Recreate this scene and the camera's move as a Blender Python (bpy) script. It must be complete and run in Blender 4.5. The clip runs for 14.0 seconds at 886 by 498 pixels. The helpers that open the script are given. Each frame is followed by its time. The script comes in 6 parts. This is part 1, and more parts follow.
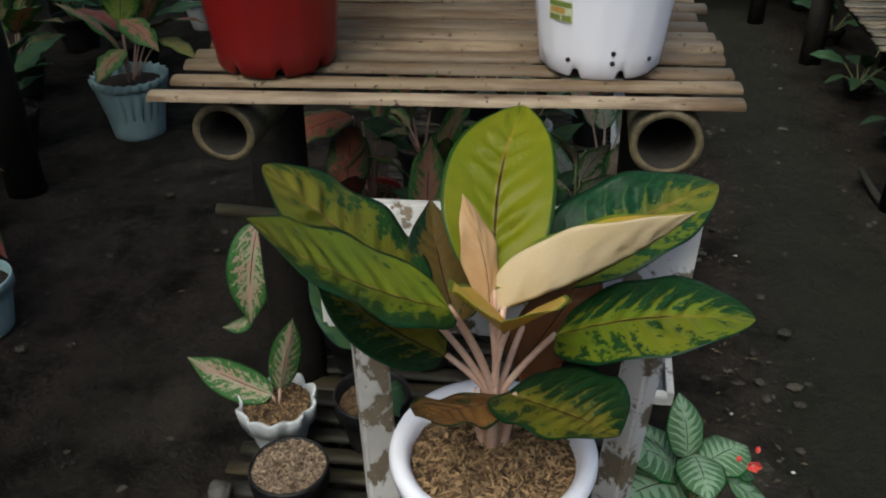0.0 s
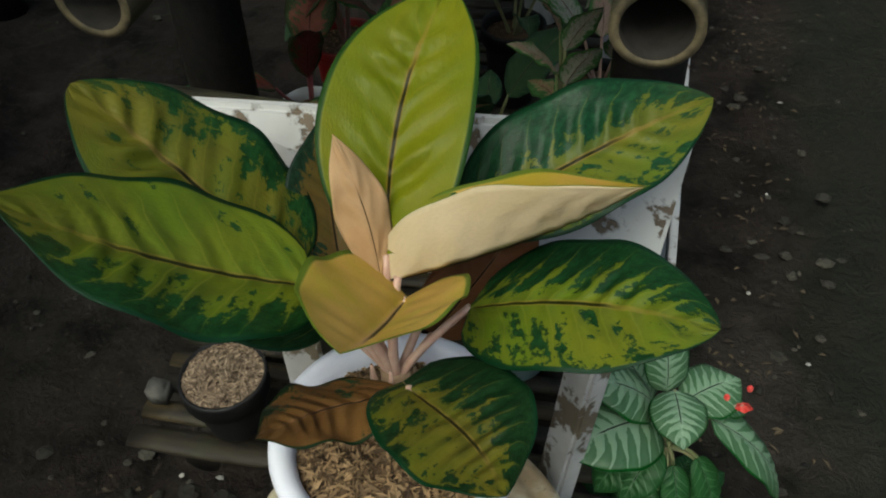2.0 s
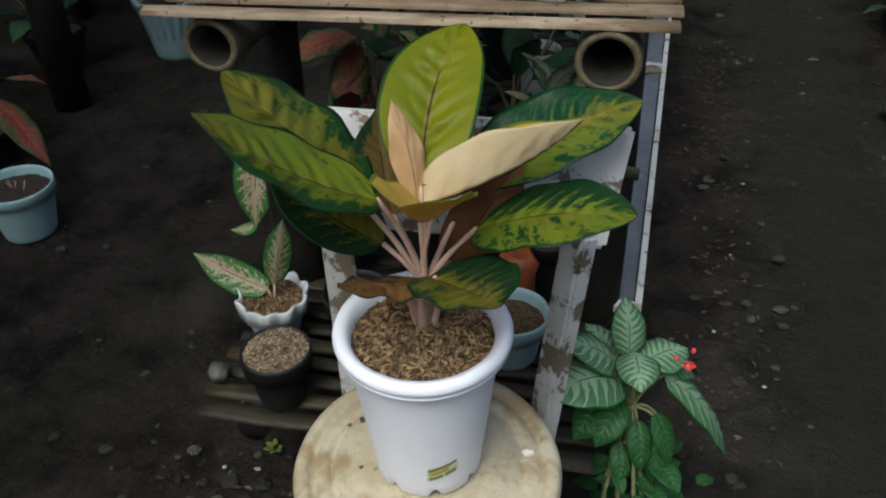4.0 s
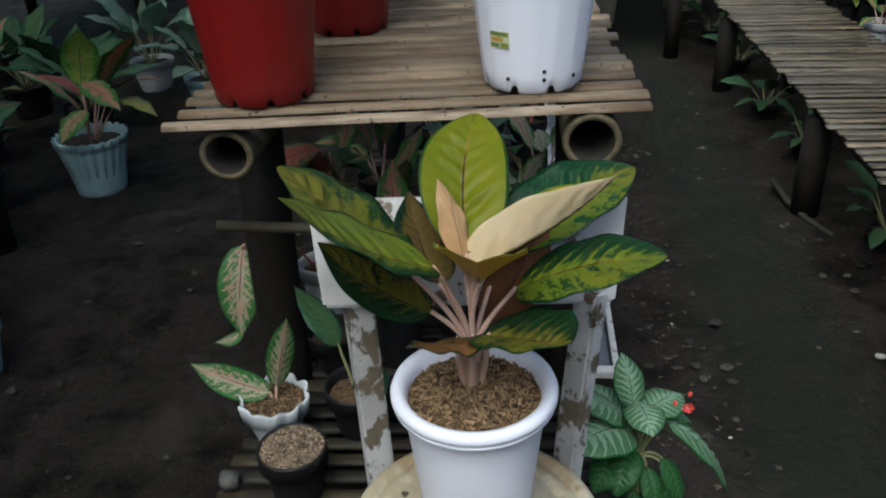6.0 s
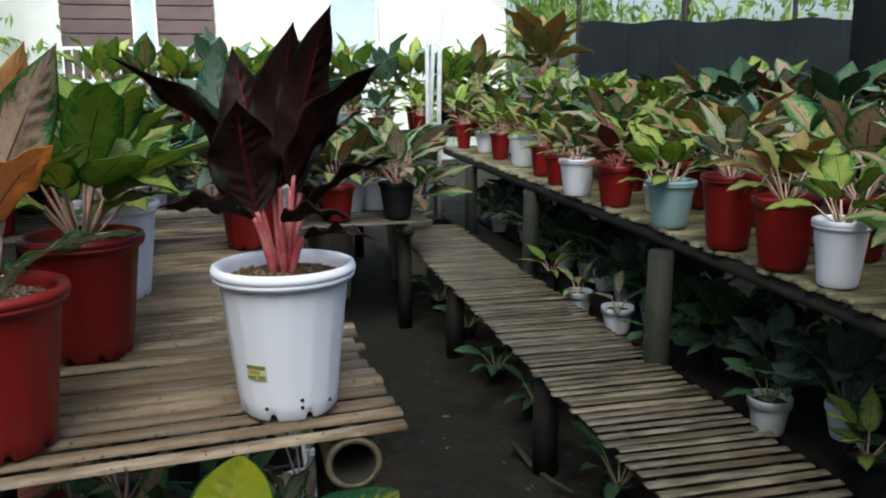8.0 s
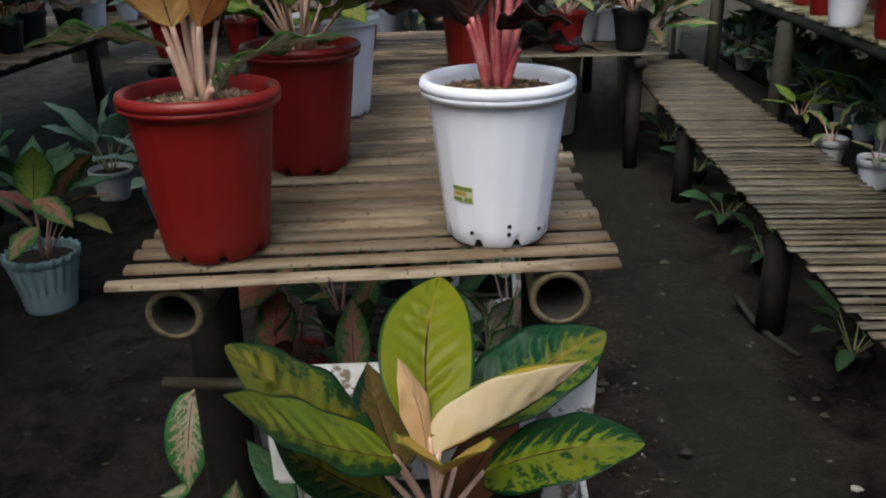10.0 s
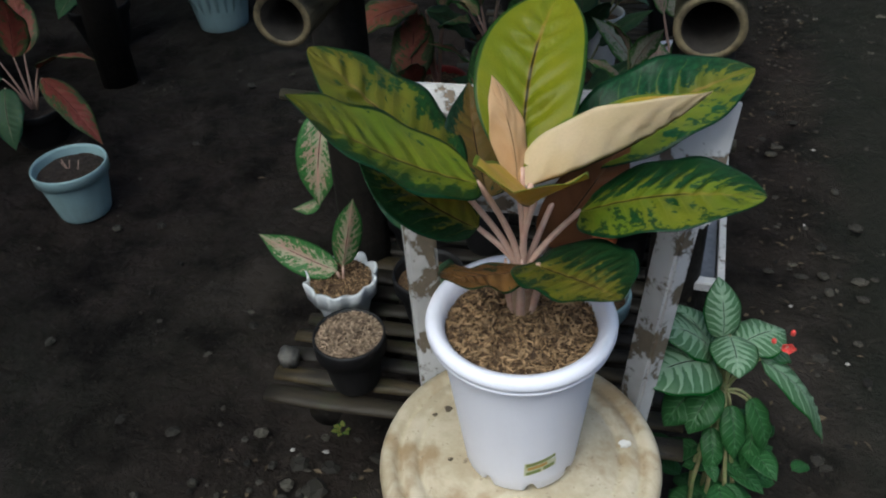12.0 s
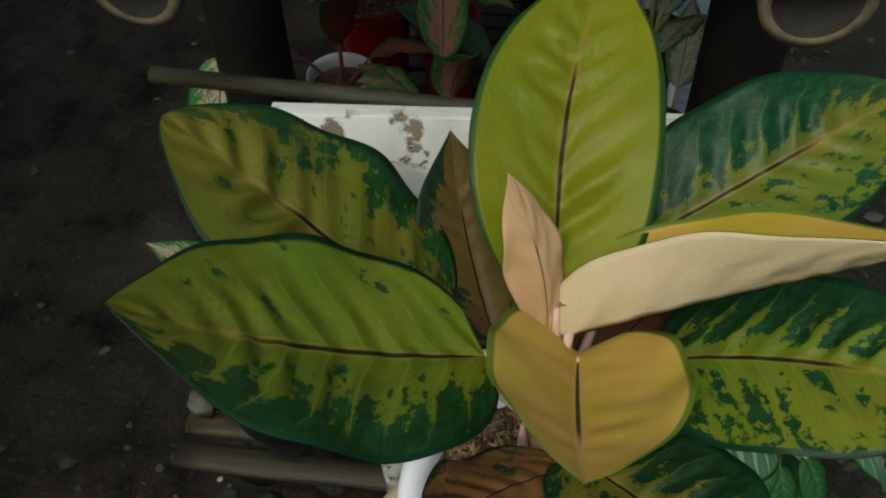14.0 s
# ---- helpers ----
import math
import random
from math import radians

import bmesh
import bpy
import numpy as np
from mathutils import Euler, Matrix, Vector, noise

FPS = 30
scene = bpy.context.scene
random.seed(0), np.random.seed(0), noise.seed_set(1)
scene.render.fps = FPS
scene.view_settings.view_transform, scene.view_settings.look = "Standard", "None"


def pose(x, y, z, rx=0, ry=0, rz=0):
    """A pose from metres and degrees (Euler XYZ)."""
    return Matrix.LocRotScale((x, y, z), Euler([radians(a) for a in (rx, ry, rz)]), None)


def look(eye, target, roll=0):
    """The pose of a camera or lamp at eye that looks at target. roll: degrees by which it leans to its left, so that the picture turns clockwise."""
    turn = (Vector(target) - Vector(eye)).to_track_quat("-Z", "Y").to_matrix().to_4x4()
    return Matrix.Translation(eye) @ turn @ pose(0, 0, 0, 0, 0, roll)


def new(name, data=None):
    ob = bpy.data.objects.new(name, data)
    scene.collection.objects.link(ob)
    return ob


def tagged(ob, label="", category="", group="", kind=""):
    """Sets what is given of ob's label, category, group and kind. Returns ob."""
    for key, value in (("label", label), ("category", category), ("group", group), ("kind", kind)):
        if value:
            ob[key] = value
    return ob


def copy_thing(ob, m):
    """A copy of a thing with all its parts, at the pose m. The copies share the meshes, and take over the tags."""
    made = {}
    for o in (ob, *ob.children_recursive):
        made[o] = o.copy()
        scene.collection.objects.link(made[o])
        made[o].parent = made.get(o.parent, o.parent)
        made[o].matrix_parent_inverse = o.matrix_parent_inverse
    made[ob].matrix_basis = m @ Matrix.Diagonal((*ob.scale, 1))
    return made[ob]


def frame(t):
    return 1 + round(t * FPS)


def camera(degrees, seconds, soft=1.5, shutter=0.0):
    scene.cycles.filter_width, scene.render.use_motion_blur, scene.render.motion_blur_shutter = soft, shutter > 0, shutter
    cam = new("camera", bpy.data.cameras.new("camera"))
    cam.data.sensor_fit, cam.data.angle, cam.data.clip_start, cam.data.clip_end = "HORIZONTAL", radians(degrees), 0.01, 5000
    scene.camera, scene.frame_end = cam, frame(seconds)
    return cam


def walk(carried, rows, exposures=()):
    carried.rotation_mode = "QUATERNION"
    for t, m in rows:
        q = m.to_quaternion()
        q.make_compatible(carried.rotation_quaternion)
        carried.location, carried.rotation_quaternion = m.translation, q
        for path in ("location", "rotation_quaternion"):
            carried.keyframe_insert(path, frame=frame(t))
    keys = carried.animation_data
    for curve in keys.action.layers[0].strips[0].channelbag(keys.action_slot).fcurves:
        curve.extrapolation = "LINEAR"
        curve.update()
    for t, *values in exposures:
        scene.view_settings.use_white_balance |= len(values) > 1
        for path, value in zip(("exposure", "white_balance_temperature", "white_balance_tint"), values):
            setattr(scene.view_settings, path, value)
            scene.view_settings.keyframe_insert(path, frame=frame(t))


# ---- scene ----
cam = camera(56.4, 14.0, soft=2.0)
PATH = [
    (0, (0.165, 0.06, 1.23), (-0.151, 1.731, 0.178), -0.6),
    (0.5, (0.172, 0.089, 1.193), (-0.112, 1.654, -0.019), -0.6),
    (1, (0.185, 0.157, 1.195), (-0.099, 1.637, -0.12), -0.6),
    (1.5, (0.209, 0.253, 1.215), (-0.115, 1.65, -0.179), -1.5),
    (2, (0.24, 0.298, 1.21), (-0.14, 1.652, -0.212), -2.5),
    (2.5, (0.251, 0.279, 1.21), (-0.164, 1.63, -0.205), -2.6),
    (2.7, (0.25, 0.24, 1.221), (-0.174, 1.604, -0.179), -2.5),
    (4.8, (0.349, -0.164, 1.275), (-0.063, 1.48, 0.214), -1.5),
    (5, (0.353, -0.19, 1.281), (-0.05, 1.471, 0.241), -1.6),
    (5.5, (0.287, -0.183, 1.273), (-0.049, 1.527, 0.291), -2.2),
    (6, (0.16, -0.151, 1.259), (-0.032, 1.6, 0.311), -2.4),
    (6.5, (0.108, -0.137, 1.246), (0.133, 1.638, 0.324), -1.7),
    (7, (0.129, -0.125, 1.303), (0.364, 1.694, 0.506), -1.0),
    (7.2, (0.141, -0.141, 1.34), (0.49, 1.707, 0.659), -0.9),
    (7.7, (0.139, -0.155, 1.365), (0.552, 1.707, 0.872), -0.5),
    (8.3, (0.132, -0.170, 1.372), (0.570, 1.728, 1.081), -0.5),
    (8.9, (0.122, -0.178, 1.368), (0.511, 1.736, 1.111), -0.5),
    (9.3, (0.119, -0.178, 1.361), (0.437, 1.762, 0.992), -0.0),
    (9.5, (0.135, -0.158, 1.359), (0.321, 1.773, 0.875), -0.6),
    (9.7, (0.146, -0.125, 1.34), (0.203, 1.786, 0.753), -1.0),
    (10, (0.156, -0.061, 1.318), (0.052, 1.79, 0.568), -1.3),
    (10.5, (0.182, 0.015, 1.268), (-0.131, 1.719, 0.267), -2.6),
    (11, (0.198, 0.031, 1.24), (-0.211, 1.62, 0.097), -3.4),
    (11.5, (0.216, 0.03, 1.233), (-0.248, 1.549, 0.017), -3.8),
    (12, (0.229, 0.016, 1.244), (-0.267, 1.498, -0.004), -4.1),
    (12.5, (0.234, 0.024, 1.242), (-0.256, 1.485, -0.033), -3.9),
    (13, (0.209, 0.084, 1.233), (-0.227, 1.508, -0.101), -3.2),
    (13.5, (0.13, 0.281, 1.196), (-0.23, 1.631, -0.235), -3.0),
    (14, (0.097, 0.388, 1.186), (-0.189, 1.644, -0.344), -2.7),
]
walk(cam, [(t, look(eye, target, roll)) for t, eye, target, roll in PATH], [(0, 1.27, 6350, 1), (2, 1.2, 6400, -6), (5.2, 1.33, 5850, 2), (7.0, 1.28, 5800, -3), (9.4, 1.3, 6300, 3), (12, 1.3, 5850, 1), (14, 1.03, 6450, -6)])

# ---- world and light ----
world = bpy.data.worlds.new("world")
scene.world = world
world.use_nodes = True
wn, wl = world.node_tree.nodes, world.node_tree.links
sky = wn.new("ShaderNodeTexSky")
sky.sky_type = "NISHITA"
sky.sun_disc = False
sky.sun_elevation, sky.sun_rotation = radians(58), radians(200)
sky.air_density, sky.dust_density, sky.ozone_density = 1.0, 6.0, 1.0
wn["Background"].inputs["Strength"].default_value = 0.14
wl.new(sky.outputs["Color"], wn["Background"].inputs["Color"])
sun_data = bpy.data.lights.new("sun", "SUN")
sun_data.energy, sun_data.angle, sun_data.color = 1.3, radians(35), (1.0, 0.98, 0.95)
sun = new("sun", sun_data)
sun.matrix_world = look((0, 0, 6), (0.9, 3.4, 0.0))


# ---- material helpers ----
class Graph:
    """Short names for building a node material."""

    def __init__(self, name):
        self.mat = bpy.data.materials.new(name)
        self.mat.use_nodes = True
        self.nodes, self.links = self.mat.node_tree.nodes, self.mat.node_tree.links
        self.bsdf = self.nodes["Principled BSDF"]

    def put(self, socket, value):
        if isinstance(value, bpy.types.NodeSocket):
            self.links.new(value, socket)
        elif isinstance(value, (tuple, list)) and len(value) == 3 and socket.type == "RGBA":
            socket.default_value = (*value, 1)
        else:
            socket.default_value = value

    def math(self, op, a, b=0.0, c=0.0, clamp=False):
        n = self.nodes.new("ShaderNodeMath")
        n.operation, n.use_clamp = op, clamp
        for s, v in zip(n.inputs, (a, b, c)):
            self.put(s, v)
        return n.outputs[0]

    def step(self, a, lo, hi):
        n = self.nodes.new("ShaderNodeMapRange")
        n.interpolation_type = "SMOOTHSTEP"
        self.put(n.inputs[0], a)
        self.put(n.inputs[1], lo)
        self.put(n.inputs[2], hi)
        return n.outputs[0]

    def mix(self, fac, a, b, blend="MIX"):
        n = self.nodes.new("ShaderNodeMix")
        n.data_type, n.blend_type = "RGBA", blend
        self.put(n.inputs[0], fac)
        self.put(n.inputs[6], a)
        self.put(n.inputs[7], b)
        return n.outputs[2]

    def vec(self, x, y, z=0.0):
        n = self.nodes.new("ShaderNodeCombineXYZ")
        for s, v in zip(n.inputs, (x, y, z)):
            self.put(s, v)
        return n.outputs[0]

    def split(self, v):
        n = self.nodes.new("ShaderNodeSeparateXYZ")
        self.put(n.inputs[0], v)
        return n.outputs

    def noise(self, scale, detail=3.0, rough=0.55, at=None, distort=0.0):
        n = self.nodes.new("ShaderNodeTexNoise")
        n.inputs["Scale"].default_value, n.inputs["Detail"].default_value = scale, detail
        n.inputs["Roughness"].default_value, n.inputs["Distortion"].default_value = rough, distort
        self.put(n.inputs["Vector"], at if at is not None else self.coords())
        return n.outputs["Fac"]

    def voronoi(self, scale, at=None, feature="F1", out="Distance"):
        n = self.nodes.new("ShaderNodeTexVoronoi")
        n.feature = feature
        n.inputs["Scale"].default_value = scale
        self.put(n.inputs["Vector"], at if at is not None else self.coords())
        return n.outputs[out]

    def coords(self, kind="Object"):
        return self.nodes.new("ShaderNodeTexCoord").outputs[kind]

    def chance(self):
        return self.nodes.new("ShaderNodeObjectInfo").outputs["Random"]

    def island(self):
        return self.nodes.new("ShaderNodeNewGeometry").outputs["Random Per Island"]

    def bump(self, height, distance, strength=1.0):
        n = self.nodes.new("ShaderNodeBump")
        n.inputs["Strength"].default_value, n.inputs["Distance"].default_value = strength, distance
        self.put(n.inputs["Height"], height)
        self.links.new(n.outputs[0], self.bsdf.inputs["Normal"])

    def done(self, colour, rough=0.5, metal=0.0, specular=0.5):
        self.put(self.bsdf.inputs["Base Color"], colour)
        self.put(self.bsdf.inputs["Roughness"], rough)
        self.bsdf.inputs["Metallic"].default_value = metal
        self.bsdf.inputs["Specular IOR Level"].default_value = specular
        return self.mat


def leaf_mat(name, main, second, patch, vein, rib, amount=0.5, margin=0.35, edge=None, cell=1.0, rough=0.38, lines=9.0, vein_strength=0.5, blotch=0.0, lean=0.0, glow_share=0.28, feather=0.0, shift=0.0, cloud=0.0, clear=0.0, grit=0.0, blush=None, crease=0.3):
    """A patterned leaf: u runs along the rib, v from margin to margin."""
    g = Graph(name)
    u, v, _ = g.split(g.coords("UV"))
    side = g.math("MULTIPLY_ADD", v, 2.0, -1.0)
    a = g.math("ABSOLUTE", side)
    rnd = g.math("MULTIPLY", g.chance(), 37.0)
    wob = g.noise(3.0, 2.0, at=g.vec(u, v, rnd))
    q = g.math("SUBTRACT", g.math("MULTIPLY", u, lines), g.math("MULTIPLY", a, 1.7))
    q = g.math("ADD", q, g.math("MULTIPLY", wob, 0.9))
    sgn = g.math("SIGN", side)
    at = g.vec(g.math("MULTIPLY", q, 0.9), g.math("MULTIPLY_ADD", sgn, 7.3, g.math("MULTIPLY", a, 1.9)), rnd)
    broad = g.noise(1.1 * cell, 2.0, at=at)
    fine = g.noise(3.6 * cell, 4.0, 0.65, at=at, distort=0.4)
    m = g.math("MULTIPLY_ADD", fine, 0.55, g.math("MULTIPLY", broad, 0.75))
    m = g.math("ADD", m, g.math("MULTIPLY", g.math("POWER", a, 2.2), margin))
    m = g.math("SUBTRACT", m, g.math("MULTIPLY", g.step(a, 0.22, 0.0), 0.3))
    if lean:
        m = g.math("ADD", m, g.math("MULTIPLY", side, lean))
    fr = g.math("ABSOLUTE", g.math("SUBTRACT", g.math("FRACT", q), 0.5))
    if clear:
        bare = g.math("MULTIPLY", g.step(g.math("MULTIPLY_ADD", wob, 0.12, fr), 0.32, 0.06), g.math("MULTIPLY_ADD", a, -0.75, 1.0))
        m = g.math("SUBTRACT", m, g.math("MULTIPLY", bare, clear))
    if grit:
        ragged = g.noise(19.0 * cell, 4.0, 0.7, at=g.vec(u, g.math("MULTIPLY", v, 0.75), rnd), distort=0.5)
        m = g.math("ADD", m, g.math("MULTIPLY_ADD", ragged, grit, -0.5 * grit))
    mask = g.step(m, 1.0 - 0.55 * amount, (1.07 if grit else 1.13) - 0.55 * amount)
    line = g.math("MULTIPLY", g.math("MULTIPLY", g.step(fr, g.math("MULTIPLY_ADD", a, -0.06, 0.085), 0.0), g.step(a, 1.0, 0.6)), g.math("MULTIPLY_ADD", fine, 0.9, 0.35), clamp=True)
    if feather:
        width = g.math("MULTIPLY_ADD", g.math("POWER", g.math("SUBTRACT", 1.0, a, clamp=True), 1.6), feather, 0.03)
        line = g.step(g.math("SUBTRACT", fr, g.math("MULTIPLY", width, g.math("MULTIPLY_ADD", fine, 1.2, 0.4))), 0.04, -0.03)
    soft = g.noise(2.2, 2.0, at=g.vec(g.math("MULTIPLY", u, 2.0), v, rnd))
    if shift:
        soft = g.math("ADD", soft, g.math("MULTIPLY_ADD", g.chance(), shift, -0.5 * shift))
    col = g.mix(g.step(soft, 0.32, 0.68), main, second)
    if cloud:
        drift = g.noise(0.75, 3.0, 0.6, at=g.vec(g.math("MULTIPLY", q, 0.55), g.math("MULTIPLY_ADD", sgn, 3.1, g.math("MULTIPLY", a, 1.6)), rnd), distort=0.5)
        drift = g.math("ADD", drift, g.math("MULTIPLY", side, lean * 0.5))
        col = g.mix(g.math("MULTIPLY", g.step(drift, 0.42, 0.66), cloud), col, tuple(0.35 * p + 0.3 * c for p, c in zip(patch, main)))
    if blotch:
        spots = g.noise(4.3, 4.0, 0.75, at=at, distort=1.2)
        col = g.mix(g.step(spots, 0.62 - 0.2 * blotch, 0.68 - 0.2 * blotch), col, patch)
    dark = g.mix(g.step(fine, 0.3, 0.75), patch, tuple(min(1, c * 2.3 + 0.003) for c in patch))
    # vein-tinted ridges, with crease shade put into the colour as darker stripes
    valley_shade = g.math("MULTIPLY_ADD", g.math("COSINE", g.math("MULTIPLY", q, 6.2832)), -0.5, 0.5)
    col = g.mix(g.math("MULTIPLY", g.math("MULTIPLY", valley_shade, fine), 0.5), g.mix(0.3, col, vein), g.mix(0.45, col, patch))
    if amount > 0.15:
        col = g.mix(mask, col, dark)
    col = g.mix(g.math("MULTIPLY", line, vein_strength), col, vein)
    if blush:
        warm = g.math("MULTIPLY", g.step(g.math("ADD", u, g.math("MULTIPLY", a, -0.25)), 0.45, 0.95), g.step(soft, 0.2, 0.62))
        col = g.mix(g.math("MULTIPLY", g.math("MULTIPLY", warm, g.math("SUBTRACT", 1.0, g.math("MULTIPLY", mask, 0.8))), 0.75), col, blush)
    if edge:
        col = g.mix(g.step(g.math("ADD", a, g.math("MULTIPLY", wob, 0.06)), 0.95, 0.985), col, edge)
    col = g.mix(g.math("MULTIPLY", g.step(a, 0.06, 0.02), g.step(u, 1.0, 0.6)), col, rib)
    # near-black midrib line: the groove's shadow put into the leaf colour
    groove_shadow = g.math("MULTIPLY", g.step(a, g.math("MULTIPLY_ADD", wob, 0.03, 0.018), 0.014), g.step(g.math("ADD", u, g.math("MULTIPLY", wob, 0.3)), 0.85, 0.7))
    col = g.mix(g.math("MULTIPLY", groove_shadow, 0.95), col, tuple(c * 0.06 for c in main))
    speck = g.noise(60.0, 3.0, at=g.vec(u, v, rnd))
    col = g.mix(g.math("MULTIPLY", g.step(speck, 0.35, 0.75), 0.06), col, (0.02, 0.025, 0.01))
    ripple = g.math("COSINE", g.math("MULTIPLY", q, 6.2832))
    g.bump(g.math("MULTIPLY_ADD", speck, 0.25, g.math("MULTIPLY", g.math("MULTIPLY", ripple, g.step(a, 1.0, 0.25)), -crease)), 0.0012 if crease < 0.4 else 0.003, 0.6)
    glow = g.nodes.new("ShaderNodeBsdfTranslucent")
    g.put(glow.inputs["Color"], col)
    both = g.nodes.new("ShaderNodeMixShader")
    both.inputs[0].default_value = glow_share
    g.links.new(g.bsdf.outputs[0], both.inputs[1])
    g.links.new(glow.outputs[0], both.inputs[2])
    g.links.new(both.outputs[0], g.nodes["Material Output"].inputs["Surface"])
    return g.done(col, g.math("MULTIPLY_ADD", fine, 0.2, rough - 0.08), specular=0.18)


def plain_mat(name, colour, other=None, scale=6.0, rough=0.5, relief=0.0008, fine=60.0, metal=0.0, vary=0.0, specular=0.5):
    """Two scales of variation between two colours, with a fine relief."""
    g = Graph(name)
    other = other or tuple(c * 0.6 for c in colour)
    big = g.noise(scale, 4.0, 0.6)
    small = g.noise(fine, 3.0, 0.6)
    col = g.mix(g.step(g.math("MULTIPLY_ADD", small, 0.35, g.math("MULTIPLY", big, 0.65)), 0.35, 0.68), colour, other)
    if vary:
        k = g.math("MULTIPLY_ADD", g.chance(), vary, 1.0 - vary * 0.6)
        col = g.mix(1.0, col, g.vec(k, k, k), "MULTIPLY")
    if relief:
        g.bump(small, relief, 0.8)
    return g.done(col, g.math("MULTIPLY_ADD", small, 0.2, rough - 0.1), metal, specular)


def bamboo_mat(name, light, dark, grey, moss=0.0, wet=0.0):
    """Weathered split bamboo; the grain runs along local x."""
    g = Graph(name)
    x, y, z = g.split(g.coords())
    rnd = g.math("MULTIPLY", g.chance(), 53.0)
    grain = g.noise(1.0, 4.0, 0.65, at=g.vec(g.math("MULTIPLY_ADD", x, 9.0, rnd), g.math("MULTIPLY", y, 420.0), g.math("MULTIPLY", z, 420.0)))
    wear = g.noise(1.0, 4.0, 0.6, at=g.vec(g.math("MULTIPLY_ADD", x, 7.0, rnd), g.math("MULTIPLY", y, 40.0), rnd))
    tone = g.mix(g.chance(), light, grey)
    shade = g.math("MULTIPLY_ADD", g.math("FRACT", g.math("MULTIPLY", g.chance(), 17.0)), 0.85, 0.32)
    tone = g.mix(1.0, tone, g.vec(shade, shade, shade), "MULTIPLY")
    col = g.mix(g.step(wear, 0.38, 0.66), tone, dark)
    col = g.mix(g.math("MULTIPLY", g.step(grain, 0.45, 0.75), 0.55), col, tuple(c * 0.45 for c in dark))
    spots = g.noise(90.0, 2.0, at=g.vec(g.math("ADD", x, rnd), y, z))
    col = g.mix(g.step(spots, 0.66, 0.72), col, tuple(c * 0.3 for c in dark))
    if moss:
        mm = g.noise(14.0, 4.0, 0.7, at=g.vec(g.math("ADD", x, rnd), y, z))
        col = g.mix(g.math("MULTIPLY", g.step(mm, 0.5, 0.7), moss), col, (0.035, 0.05, 0.018))
    g.bump(grain, 0.0012, 0.8)
    return g.done(col, 0.55 - wet, specular=0.35)


def paint_mat(name, paint, bare, amount=0.35):
    """Flaking white paint over grey wood."""
    g = Graph(name)
    at = g.coords()
    flake = g.noise(17.0, 5.0, 0.62, at=at, distort=0.5)
    tiny = g.noise(75.0, 3.0, 0.6, at=at)
    k = g.math("MULTIPLY_ADD", tiny, 0.22, flake)
    mask = g.step(k, 0.72 - 0.3 * amount, 0.735 - 0.3 * amount)
    rim = g.math("SUBTRACT", g.step(k, 0.69 - 0.3 * amount, 0.72 - 0.3 * amount), mask)
    grime = g.noise(6.0, 4.0, 0.6, at=at)
    white = g.mix(g.step(grime, 0.42, 0.75), paint, tuple(c * 0.62 for c in paint))
    wood = g.mix(tiny, bare, tuple(c * 0.45 for c in bare))
    col = g.mix(mask, white, wood)
    col = g.mix(g.math("MULTIPLY", rim, 0.5), col, (0.16, 0.15, 0.13))
    g.bump(g.math("SUBTRACT", g.math("MULTIPLY", tiny, 0.3), mask), 0.0012, 0.9)
    return g.done(col, 0.6)


def plastic_mat(name, colour, dirt=(0.12, 0.1, 0.08), grime=0.15, rough=0.42, vary=0.0):
    g = Graph(name)
    at = g.coords()
    big = g.noise(9.0, 4.0, 0.6, at=at)
    tiny = g.noise(160.0, 3.0, 0.6, at=at)
    streak = g.noise(1.0, 3.0, 0.6, at=g.vec(*[g.math("MULTIPLY", s, k) for s, k in zip(g.split(at), (45.0, 45.0, 4.0))]))
    m = g.math("MULTIPLY", g.step(g.math("MULTIPLY_ADD", streak, 0.45, g.math("MULTIPLY", big, 0.6)), 0.45, 0.8), grime)
    m = g.math("ADD", m, g.math("MULTIPLY", g.step(tiny, 0.66, 0.74), grime * 0.6))
    base = colour
    if vary:
        k = g.math("MULTIPLY_ADD", g.chance(), vary, 1.0 - vary * 0.5)
        base = g.mix(1.0, colour, g.vec(k, k, k), "MULTIPLY")
    col = g.mix(m, base, dirt)
    g.bump(tiny, 0.0003, 0.5)
    return g.done(col, g.math("MULTIPLY_ADD", big, 0.2, rough - 0.1), specular=0.4)


def soil_mat(name, light, dark, chips=240.0):
    g = Graph(name)
    at = g.coords()
    cell = g.voronoi(chips, at=at, out="Color")
    v = g.split(cell)[0]
    big = g.noise(40.0, 3.0, at=at)
    col = g.mix(g.math("MULTIPLY_ADD", v, 0.7, g.math("MULTIPLY", big, 0.35)), dark, light)
    g.bump(g.math("ADD", v, g.noise(300.0, 2.0, at=at)), 0.003, 1.0)
    return g.done(col, 0.85, specular=0.2)


def chip_mat(name, light, dark):
    g = Graph(name)
    r = g.island()
    col = g.mix(r, dark, light)
    col = g.mix(g.math("MULTIPLY", g.noise(400.0, 2.0), 0.4), col, dark)
    return g.done(col, 0.8, specular=0.25)


